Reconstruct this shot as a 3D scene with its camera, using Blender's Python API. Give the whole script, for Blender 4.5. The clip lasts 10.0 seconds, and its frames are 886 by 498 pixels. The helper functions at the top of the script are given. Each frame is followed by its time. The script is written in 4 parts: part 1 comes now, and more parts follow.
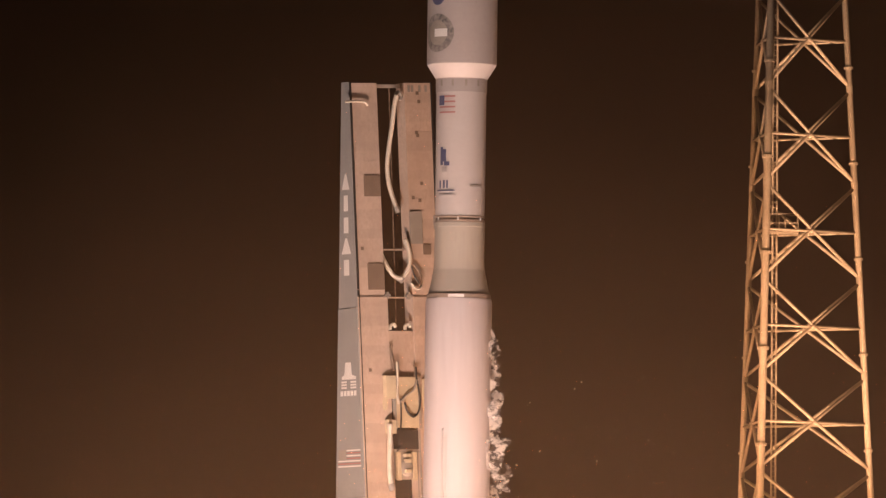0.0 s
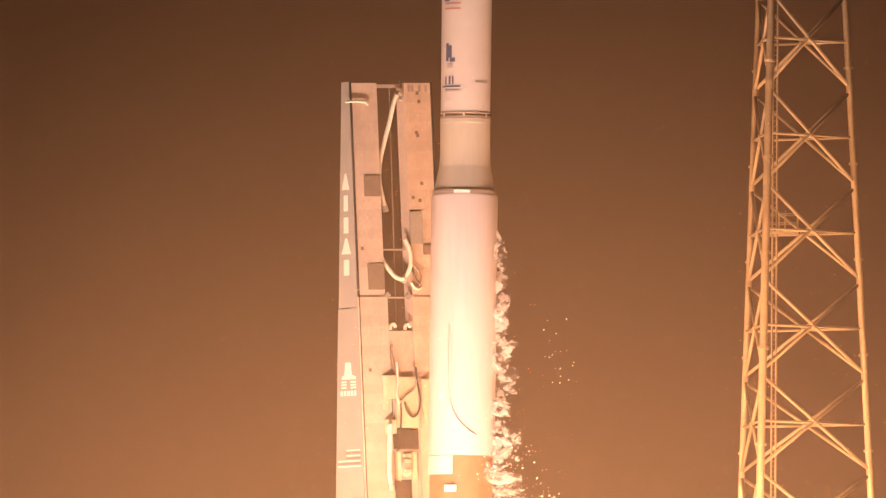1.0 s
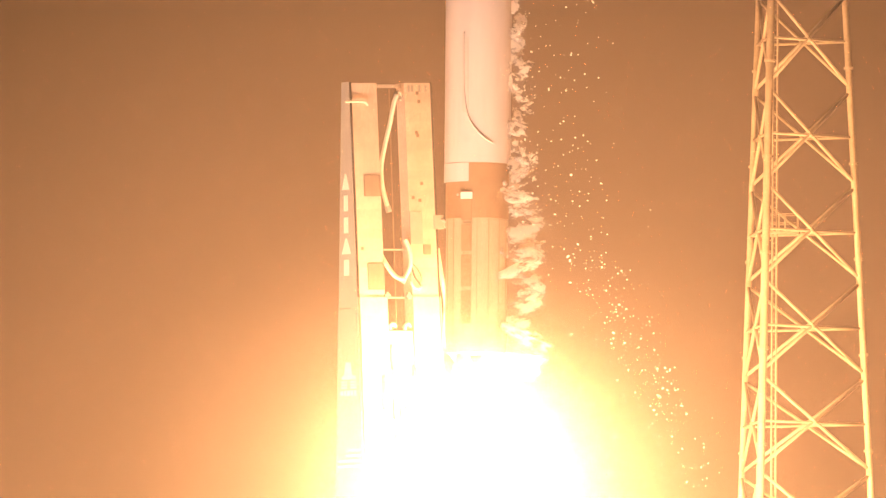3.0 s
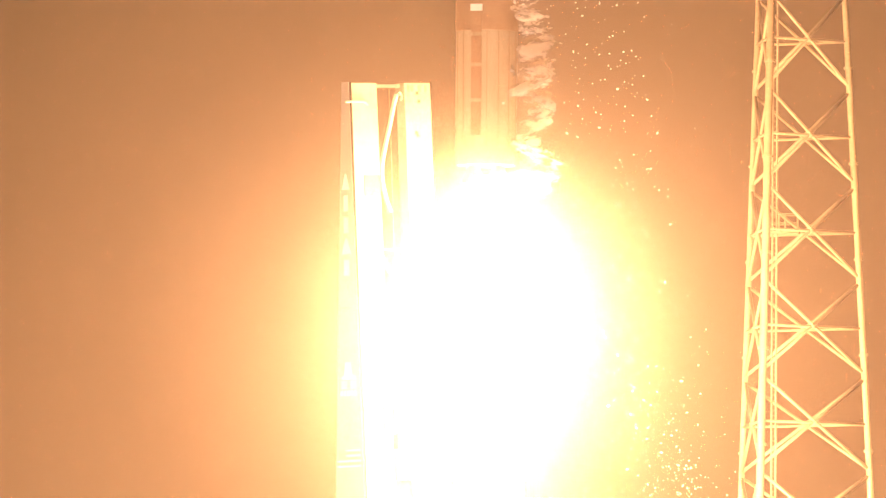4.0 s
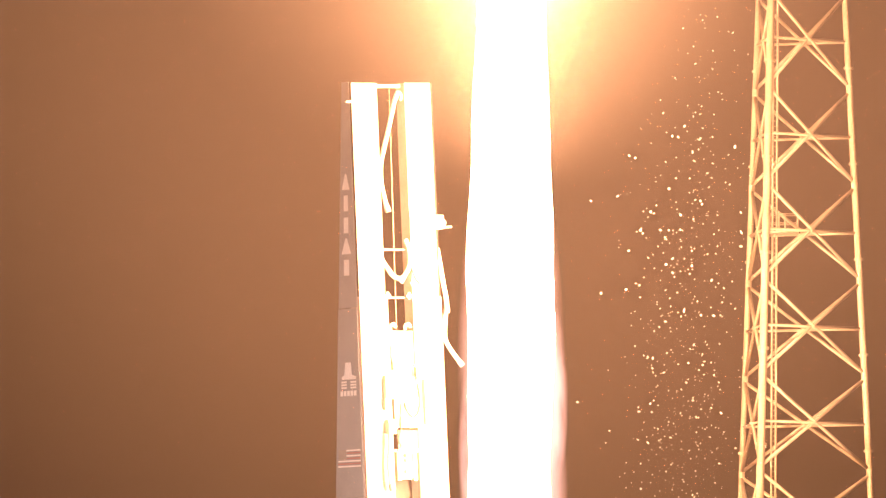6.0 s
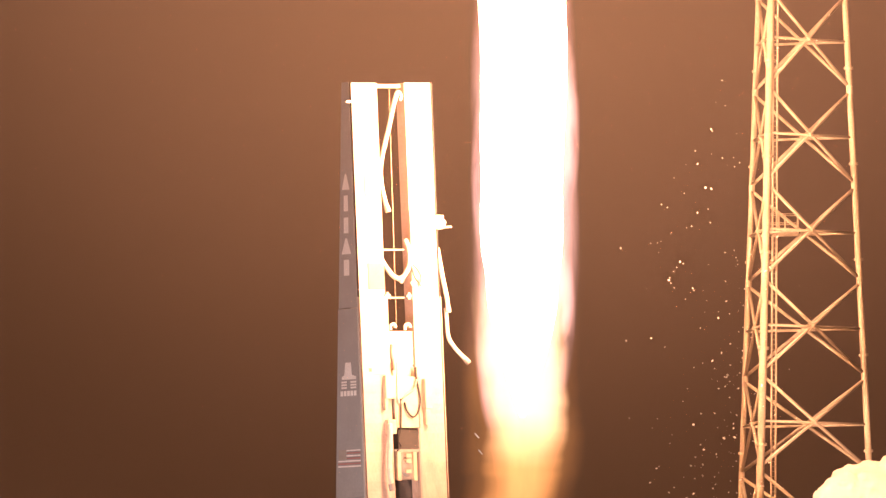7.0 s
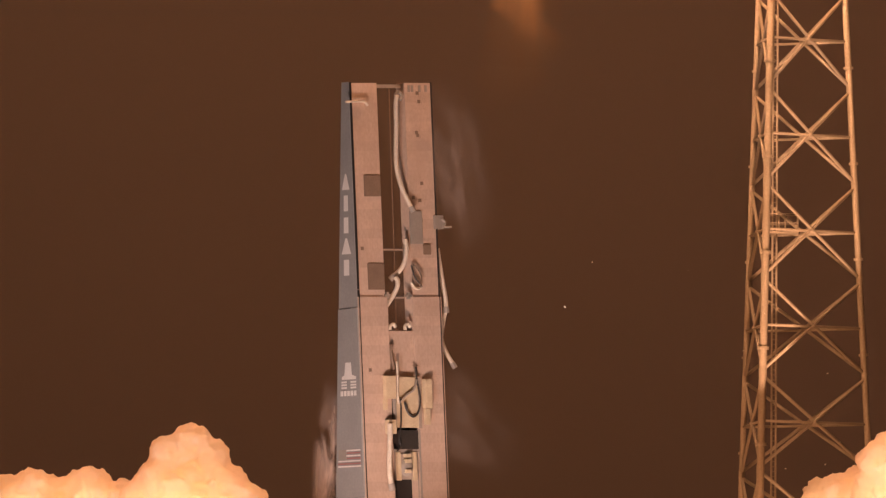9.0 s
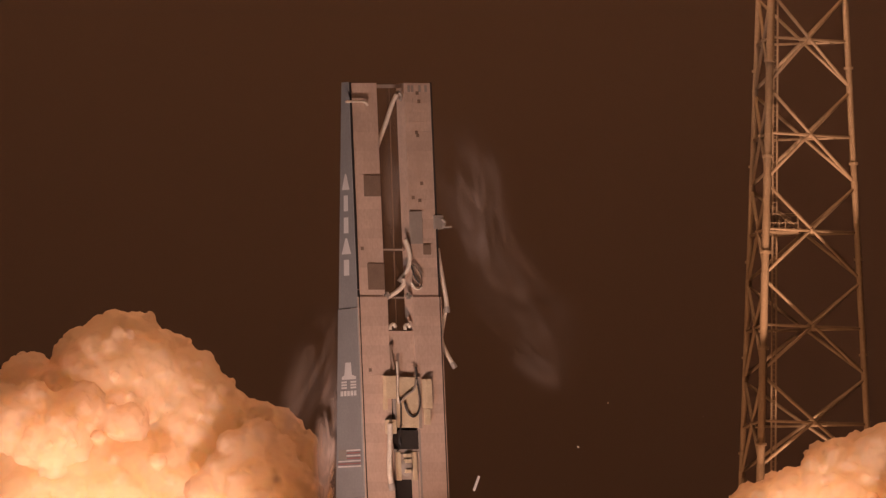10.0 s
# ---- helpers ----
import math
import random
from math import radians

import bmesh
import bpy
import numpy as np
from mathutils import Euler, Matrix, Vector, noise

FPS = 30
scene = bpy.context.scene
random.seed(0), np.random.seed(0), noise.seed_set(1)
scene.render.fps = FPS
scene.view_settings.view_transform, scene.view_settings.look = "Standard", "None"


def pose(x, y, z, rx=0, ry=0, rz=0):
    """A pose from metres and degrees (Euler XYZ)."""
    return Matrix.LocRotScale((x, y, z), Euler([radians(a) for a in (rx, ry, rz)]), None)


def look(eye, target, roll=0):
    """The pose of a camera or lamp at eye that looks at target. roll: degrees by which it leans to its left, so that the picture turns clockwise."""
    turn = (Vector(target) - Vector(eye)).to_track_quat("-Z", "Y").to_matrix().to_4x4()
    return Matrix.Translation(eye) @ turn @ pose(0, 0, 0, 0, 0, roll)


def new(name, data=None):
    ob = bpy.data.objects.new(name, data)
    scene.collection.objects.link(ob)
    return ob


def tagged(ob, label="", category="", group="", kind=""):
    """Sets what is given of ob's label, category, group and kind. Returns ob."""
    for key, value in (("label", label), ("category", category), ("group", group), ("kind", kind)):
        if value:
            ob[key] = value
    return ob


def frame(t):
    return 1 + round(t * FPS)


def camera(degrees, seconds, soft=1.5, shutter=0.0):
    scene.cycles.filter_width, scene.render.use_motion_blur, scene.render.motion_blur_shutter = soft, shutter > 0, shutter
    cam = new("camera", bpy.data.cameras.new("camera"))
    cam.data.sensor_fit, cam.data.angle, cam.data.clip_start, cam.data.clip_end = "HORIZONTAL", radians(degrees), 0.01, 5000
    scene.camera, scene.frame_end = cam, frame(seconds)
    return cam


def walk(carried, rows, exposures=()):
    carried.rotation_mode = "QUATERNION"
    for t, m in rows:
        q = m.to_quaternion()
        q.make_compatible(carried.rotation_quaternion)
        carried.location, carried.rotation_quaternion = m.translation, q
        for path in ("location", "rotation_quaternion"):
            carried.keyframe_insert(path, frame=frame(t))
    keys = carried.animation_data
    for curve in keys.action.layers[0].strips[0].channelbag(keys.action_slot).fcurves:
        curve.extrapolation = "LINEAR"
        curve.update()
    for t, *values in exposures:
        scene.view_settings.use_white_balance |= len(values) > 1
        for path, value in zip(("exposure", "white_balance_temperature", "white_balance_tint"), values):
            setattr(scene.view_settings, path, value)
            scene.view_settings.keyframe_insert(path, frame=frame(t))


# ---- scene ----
# Night launch: a rocket climbs past its umbilical mast, a lattice lightning tower beside it.
# Metres; the camera stands 640 m off on the ground with a long lens.
EYE_Y, EYE_Z, AIM_Z = -640.0, 3.0, 44.5
cam = camera(4.59, 10.0, soft=1.4)
HOLD = look((0, EYE_Y, EYE_Z), (0, 0, AIM_Z))
walk(cam, [(0.0, HOLD), (10.0, HOLD)],
     exposures=[(0.0, 0.3, 6200, 12), (0.5, 0.55, 6800, 18), (1.0, 0.85, 7100, 18), (1.5, 1.05, 7100, 14), (2.5, 1.0, 7100, 8), (4.0, 0.75, 6700, 4), (4.5, 0.75, 6600, 4),
                (5.0, 0.55, 6500, 6), (5.5, 0.2, 6400, 10), (6.8, -0.15, 6300, 24), (7.5, -0.15, 6300, 24), (8.0, -0.1, 6300, 22), (8.5, 0.05, 6400, 20),
                (9.0, -0.08, 6600, 20), (9.5, -0.3, 6700, 22), (10.0, -0.48, 6900, 26)])

# ---- world and lights ----
world = bpy.data.worlds.new("night")
scene.world = world
world.use_nodes = True
world.node_tree.nodes["Background"].inputs["Color"].default_value = (0.9, 0.48, 0.34, 1)
world.node_tree.nodes["Background"].inputs["Strength"].default_value = 0.012


def floodlight(name, eye, target, watts, colour, spread=9.0):
    lamp = bpy.data.lights.new(name, "SPOT")
    lamp.energy, lamp.color, lamp.spot_size, lamp.spot_blend = watts, colour, radians(spread), 0.5
    lamp.shadow_soft_size = 1.0
    ob = new(name, lamp)
    ob.matrix_world = look(eye, target)
    return ob


floodlight("unseen_pad_floodlight", (-18, -42, 1.5), (-3, 3, 49), 0.5e5, (0.97, 0.95, 0.93), 35)
# added warm spot: brightens the mast where the flame's light falls short
floodlight("unseen_pad_floodlight", (-5, -36, 1.5), (-3, 6, 48), 1.3e5, (1.0, 0.62, 0.44), 34)
floodlight("unseen_pad_floodlight", (12, -38, 1.5), (0, 1, 48), 2.8e4, (1.0, 0.80, 0.70), 35)
# three added orange spots stand in for fire light on tower and smoke
floodlight("added_orange_spot", (13, 12, 1.5), (21, 32, 42), 0.45e5, (1.0, 0.45, 0.20), 40)
floodlight("added_orange_spot", (22, -12, 1.5), (26, 16, 30), 3.3e5, (1.0, 0.53, 0.29), 24)
floodlight("added_orange_spot", (-19, -16, 1.5), (-19, 18, 31), 3.5e5, (1.0, 0.52, 0.28), 27)

FLAME_COLOUR = (1.0, 0.48, 0.22)
FLAME_STRENGTH = 140.0


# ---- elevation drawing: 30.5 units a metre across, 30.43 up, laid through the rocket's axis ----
def at(u, v, y=0.0):
    k = (y - EYE_Y) / -EYE_Y
    return (u - 784) / 30.5 * k, EYE_Z + (AIM_Z - EYE_Z + (441 - v) / 30.43) * k


# ---- materials ----
def mat_new(name):
    m = bpy.data.materials.new(name)
    m.use_nodes = True
    return m, m.node_tree.nodes, m.node_tree.links


def painted(name, base, dark, rough=0.55, metal=0.0, scale=1.2, fine=14.0, bump=0.15, stretch=(1, 1, 1), amount=0.5):
    """A surface of base colour with stains of the dark one at two scales."""
    m, n, l = mat_new(name)
    b = n["Principled BSDF"]
    tc, mp_ = n.new("ShaderNodeTexCoord"), n.new("ShaderNodeMapping")
    mp_.inputs["Scale"].default_value = stretch
    l.new(tc.outputs["Object"], mp_.inputs["Vector"])
    big, small = n.new("ShaderNodeTexNoise"), n.new("ShaderNodeTexNoise")
    for t, s, d in ((big, scale, 6), (small, fine, 4)):
        t.inputs["Scale"].default_value, t.inputs["Detail"].default_value = s, d
        l.new(mp_.outputs["Vector"], t.inputs["Vector"])
    mul = n.new("ShaderNodeMath")
    mul.operation = "MULTIPLY"
    l.new(big.outputs["Fac"], mul.inputs[0])
    l.new(small.outputs["Fac"], mul.inputs[1])
    ramp = n.new("ShaderNodeMapRange")
    ramp.inputs["From Min"].default_value, ramp.inputs["From Max"].default_value = 0.12, 0.42
    ramp.inputs["To Min"].default_value, ramp.inputs["To Max"].default_value = amount, 0.0
    l.new(mul.outputs[0], ramp.inputs["Value"])
    mix = n.new("ShaderNodeMix")
    mix.data_type = "RGBA"
    mix.inputs[6].default_value, mix.inputs[7].default_value = (*base, 1), (*dark, 1)
    l.new(ramp.outputs["Result"], mix.inputs[0])
    l.new(mix.outputs[2], b.inputs["Base Color"])
    b.inputs["Roughness"].default_value, b.inputs["Metallic"].default_value = rough, metal
    bp = n.new("ShaderNodeBump")
    bp.inputs["Strength"].default_value, bp.inputs["Distance"].default_value = bump, 0.03
    l.new(small.outputs["Fac"], bp.inputs["Height"])
    l.new(bp.outputs["Normal"], b.inputs["Normal"])
    return m


M_BOOSTER = painted("frosted_white_skin", (0.62, 0.57, 0.58), (0.47, 0.41, 0.41), 0.5, scale=0.5, fine=3, stretch=(1, 1, 0.12), amount=0.45)
M_CENTAUR = painted("white_foam_skin", (0.54, 0.50, 0.49), (0.42, 0.38, 0.36), 0.6, scale=0.8, fine=6, amount=0.4)
M_INTER = painted("cream_green_skin", (0.43, 0.395, 0.34), (0.36, 0.32, 0.28), 0.6, scale=0.8, fine=6, stretch=(1, 1, 0.2))
M_FAIR = painted("fairing_grey_white", (0.41, 0.375, 0.365), (0.33, 0.295, 0.285), 0.6, scale=0.5, fine=5)
M_BAND = painted("brown_grey_band", (0.36, 0.29, 0.24), (0.22, 0.17, 0.14), 0.5, 0.2)
M_RING = painted("dark_ring_metal", (0.20, 0.16, 0.13), (0.08, 0.06, 0.05), 0.5, 0.5)
M_COPPER = painted("scorched_copper_skirt", (0.34, 0.20, 0.11), (0.20, 0.11, 0.06), 0.55, 0.2)
M_AFT = painted("aft_cream_panels", (0.42, 0.34, 0.24), (0.26, 0.20, 0.13), 0.55, stretch=(1, 1, 0.3))
M_PLATE = painted("weathered_plate", (0.60, 0.465, 0.375), (0.36, 0.255, 0.19), 0.7, scale=0.9, fine=7, amount=0.45, stretch=(1, 1, 0.6))
def vary_by_piece(m, spread):
    """Each piece a little lighter or darker than its neighbours."""
    n, l = m.node_tree.nodes, m.node_tree.links
    target = n["Principled BSDF"].inputs["Base Color"]
    source = target.links[0].from_socket
    oi, mr, hsv = n.new("ShaderNodeObjectInfo"), n.new("ShaderNodeMapRange"), n.new("ShaderNodeHueSaturation")
    mr.inputs["To Min"].default_value, mr.inputs["To Max"].default_value = 1 - spread, 1 + spread
    l.new(oi.outputs["Random"], mr.inputs["Value"])
    l.new(mr.outputs[0], hsv.inputs["Value"])
    l.new(source, hsv.inputs["Color"])
    l.new(hsv.outputs[0], target)


vary_by_piece(M_PLATE, 0.08)
M_COLUMN = painted("column_steel", (0.42, 0.36, 0.31), (0.20, 0.16, 0.13), 0.7)
M_SIDE = painted("blue_grey_panel", (0.325, 0.33, 0.325), (0.22, 0.225, 0.225), 0.6, scale=0.6, fine=8)
# near-black: shade of the deep gap put into the colour; also the seams
M_SHADE_SEAM = painted("gap_shade_and_seam_black", (0.024, 0.021, 0.019), (0.012, 0.011, 0.010), 0.7)
M_PATCH = painted("scorched_patch", (0.25, 0.18, 0.13), (0.12, 0.08, 0.06), 0.75)
M_GREYBOX = painted("grey_box", (0.36, 0.33, 0.29), (0.22, 0.19, 0.17), 0.6)
M_PANEL = painted("cream_equipment_panel", (0.70, 0.60, 0.42), (0.42, 0.30, 0.18), 0.5, scale=1.5, amount=0.5)
M_DARK = painted("black_box", (0.05, 0.045, 0.04), (0.02, 0.02, 0.02), 0.5)
M_WHITE = painted("white_marking", (0.80, 0.79, 0.77), (0.6, 0.58, 0.56), 0.5)
M_RED = painted("red_marking", (0.42, 0.20, 0.19), (0.35, 0.17, 0.16), 0.5)
M_BLUE = painted("blue_marking", (0.085, 0.095, 0.18), (0.06, 0.065, 0.12), 0.5)
M_BADGE = painted("grey_badge", (0.10, 0.10, 0.10), (0.34, 0.31, 0.29), 0.6, scale=1.6, fine=5, amount=1.0)
M_HOSE = painted("ribbed_white_hose", (0.72, 0.66, 0.56), (0.45, 0.36, 0.26), 0.45, scale=3, fine=20)
M_TOWER = painted("galvanised_lattice", (0.40, 0.35, 0.27), (0.25, 0.20, 0.14), 0.55, scale=0.7, fine=8, amount=0.6)
M_GROUND = painted("pad_concrete", (0.28, 0.26, 0.24), (0.15, 0.14, 0.13), 0.9, scale=0.05, fine=1.0)
M_ICE = painted("ice_chip", (0.86, 0.85, 0.83), (0.7, 0.68, 0.64), 0.3)
M_HAZE = painted("night_haze", (0.144, 0.118, 0.108), (0.140, 0.115, 0.105), 1.0, scale=0.01, fine=0.05, bump=0.0)
M_HAZE.node_tree.nodes["Principled BSDF"].inputs["Specular IOR Level"].default_value = 0.0


def soft_smoke(name, radius):
    m, n, l = mat_new(name)
    b = n["Principled BSDF"]
    # white smoke; some of the flame's orange light is tinted into the base
    b.inputs["Base Color"].default_value = (0.90, 0.79, 0.67, 1)
    b.inputs["Roughness"].default_value, b.inputs["Specular IOR Level"].default_value = 1.0, 0.0
    b.inputs["Subsurface Weight"].default_value, b.inputs["Subsurface Scale"].default_value = 1.0, 1.0
    b.inputs["Subsurface Radius"].default_value = (radius, radius * 0.75, radius * 0.55)
    nt, tc, bp = n.new("ShaderNodeTexNoise"), n.new("ShaderNodeTexCoord"), n.new("ShaderNodeBump")
    nt.inputs["Scale"].default_value, nt.inputs["Detail"].default_value = 0.9, 7
    l.new(tc.outputs["Object"], nt.inputs["Vector"])
    l.new(nt.outputs["Fac"], bp.inputs["Height"])
    bp.inputs["Strength"].default_value, bp.inputs["Distance"].default_value = 0.2, 0.12
    l.new(bp.outputs["Normal"], b.inputs["Normal"])
    tra, mix = n.new("ShaderNodeBsdfTranslucent"), n.new("ShaderNodeMixShader")
    tra.inputs["Color"].default_value = (0.95, 0.83, 0.70, 1)
    mix.inputs[0].default_value = 0.45
    l.new(b.outputs[0], mix.inputs[1])
    l.new(tra.outputs[0], mix.inputs[2])
    l.new(mix.outputs[0], n["Material Output"].inputs["Surface"])
    return m


M_SMOKE = soft_smoke("dense_smoke", 9.0)


def torn_vapour(name):
    """Cold vapour in puffs of unit size, torn to shreds towards their rims."""
    m, n, l = mat_new(name)
    n.remove(n["Principled BSDF"])

    def op(kind, a, b=0.0):
        q = n.new("ShaderNodeMath")
        q.operation = kind
        for i, val in enumerate((a, b)):
            if isinstance(val, (int, float)):
                q.inputs[i].default_value = val
            else:
                l.new(val, q.inputs[i])
        return q.outputs[0]
    tc, sep, nt, oi = n.new("ShaderNodeTexCoord"), n.new("ShaderNodeSeparateXYZ"), n.new("ShaderNodeTexNoise"), n.new("ShaderNodeObjectInfo")
    l.new(tc.outputs["Object"], sep.inputs[0])
    l.new(tc.outputs["Object"], nt.inputs["Vector"])
    nt.noise_dimensions = "4D"
    l.new(op("MULTIPLY", oi.outputs["Random"], 60.0), nt.inputs["W"])
    nt.inputs["Scale"].default_value, nt.inputs["Detail"].default_value, nt.inputs["Roughness"].default_value = 1.6, 6, 0.6
    nt.inputs["Distortion"].default_value = 0.5
    fall = op("MAXIMUM", op("SUBTRACT", 1.0, op("ADD", op("POWER", sep.outputs[0], 2.0), op("POWER", sep.outputs[2], 2.0))), 0.0)
    torn = op("ADD", op("MULTIPLY", op("SUBTRACT", nt.outputs["Fac"], 0.5), 5.0), op("SUBTRACT", op("MULTIPLY", fall, 1.3), 0.72))
    cover = op("MINIMUM", op("MAXIMUM", op("MULTIPLY", torn, op("MINIMUM", op("MULTIPLY", fall, 3.0), 1.0)), 0.0), 0.72)
    dif, tra, mix, clear, both = (n.new("ShaderNodeBsdfDiffuse"), n.new("ShaderNodeBsdfTranslucent"), n.new("ShaderNodeMixShader"),
                                  n.new("ShaderNodeBsdfTransparent"), n.new("ShaderNodeMixShader"))
    for sh in (dif, tra):
        sh.inputs["Color"].default_value = (0.95, 0.88, 0.82, 1)
    mix.inputs[0].default_value = 0.5
    l.new(dif.outputs[0], mix.inputs[1])
    l.new(tra.outputs[0], mix.inputs[2])
    l.new(cover, both.inputs[0])
    l.new(clear.outputs[0], both.inputs[1])
    l.new(mix.outputs[0], both.inputs[2])
    l.new(both.outputs[0], n["Material Output"].inputs["Surface"])
    return m


M_VAPOUR = torn_vapour("cold_vapour")




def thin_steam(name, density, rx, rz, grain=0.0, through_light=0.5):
    """Steam and halo shells that scatter light and thin out from their middle to their rim."""
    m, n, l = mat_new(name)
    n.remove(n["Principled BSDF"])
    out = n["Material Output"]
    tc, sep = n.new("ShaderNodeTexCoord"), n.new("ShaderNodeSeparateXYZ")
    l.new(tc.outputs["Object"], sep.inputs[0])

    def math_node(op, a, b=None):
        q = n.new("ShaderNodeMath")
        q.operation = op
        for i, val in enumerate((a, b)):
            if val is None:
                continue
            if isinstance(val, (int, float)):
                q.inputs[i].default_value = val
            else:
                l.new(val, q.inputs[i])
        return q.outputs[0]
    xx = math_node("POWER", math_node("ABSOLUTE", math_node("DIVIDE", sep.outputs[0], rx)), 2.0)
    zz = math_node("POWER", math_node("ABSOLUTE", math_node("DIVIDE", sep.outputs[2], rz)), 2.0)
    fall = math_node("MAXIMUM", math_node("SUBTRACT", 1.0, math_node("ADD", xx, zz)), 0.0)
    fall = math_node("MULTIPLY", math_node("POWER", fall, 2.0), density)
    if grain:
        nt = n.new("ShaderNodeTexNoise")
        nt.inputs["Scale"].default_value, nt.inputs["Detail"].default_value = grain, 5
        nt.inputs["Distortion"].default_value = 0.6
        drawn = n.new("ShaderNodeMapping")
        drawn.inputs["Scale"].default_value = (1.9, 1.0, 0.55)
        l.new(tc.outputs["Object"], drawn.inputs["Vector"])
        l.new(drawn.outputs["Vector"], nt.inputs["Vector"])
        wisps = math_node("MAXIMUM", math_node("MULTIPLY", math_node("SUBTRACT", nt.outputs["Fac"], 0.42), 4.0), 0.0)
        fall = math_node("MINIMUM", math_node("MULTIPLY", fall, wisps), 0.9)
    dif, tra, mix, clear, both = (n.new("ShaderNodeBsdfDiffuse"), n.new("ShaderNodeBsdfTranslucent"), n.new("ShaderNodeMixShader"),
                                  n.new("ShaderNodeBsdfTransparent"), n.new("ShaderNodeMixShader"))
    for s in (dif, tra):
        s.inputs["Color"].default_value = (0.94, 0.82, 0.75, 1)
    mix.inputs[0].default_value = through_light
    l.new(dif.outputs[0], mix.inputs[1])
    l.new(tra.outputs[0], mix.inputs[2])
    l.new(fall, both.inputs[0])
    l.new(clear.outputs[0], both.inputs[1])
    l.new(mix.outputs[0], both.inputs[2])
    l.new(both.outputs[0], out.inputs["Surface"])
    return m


def flame_core_material():
    m, n, l = mat_new("white_hot_exhaust")
    n.remove(n["Principled BSDF"])
    e = n.new("ShaderNodeEmission")
    e.inputs["Color"].default_value = (*FLAME_COLOUR, 1)
    tc, sep, both = n.new("ShaderNodeTexCoord"), n.new("ShaderNodeSeparateXYZ"), n.new("ShaderNodeMath")
    l.new(tc.outputs["Object"], sep.inputs[0])
    both.operation = "MULTIPLY"
    # strength raised midway to light the sky, cut at the end for the mast
    for slot, span in ((0, (-58.0, -48.0, 1.7 * FLAME_STRENGTH, FLAME_STRENGTH)), (1, (-80.0, -66.0, 0.25, 1.0))):
        mr = n.new("ShaderNodeMapRange")
        for key, val in zip(("From Min", "From Max", "To Min", "To Max"), span):
            mr.inputs[key].default_value = val
        l.new(sep.outputs[2], mr.inputs["Value"])
        l.new(mr.outputs[0], both.inputs[slot])
    l.new(both.outputs[0], e.inputs["Strength"])
    l.new(e.outputs[0], n["Material Output"].inputs["Surface"])
    return m


def pad_fire_material():
    m, n, l = mat_new("rolling_fire")
    n.remove(n["Principled BSDF"])
    e, nt, tc, mr = n.new("ShaderNodeEmission"), n.new("ShaderNodeTexNoise"), n.new("ShaderNodeTexCoord"), n.new("ShaderNodeMapRange")
    nt.inputs["Scale"].default_value, nt.inputs["Detail"].default_value = 0.35, 4
    l.new(tc.outputs["Object"], nt.inputs["Vector"])
    l.new(nt.outputs["Fac"], mr.inputs["Value"])
    mr.inputs["From Min"].default_value, mr.inputs["From Max"].default_value = 0.3, 0.7
    mr.inputs["To Min"].default_value, mr.inputs["To Max"].default_value = 24.0, 68.0
    e.inputs["Color"].default_value = (*FLAME_COLOUR, 1)
    l.new(mr.outputs[0], e.inputs["Strength"])
    l.new(e.outputs[0], n["Material Output"].inputs["Surface"])
    return m


M_PADFIRE = pad_fire_material()


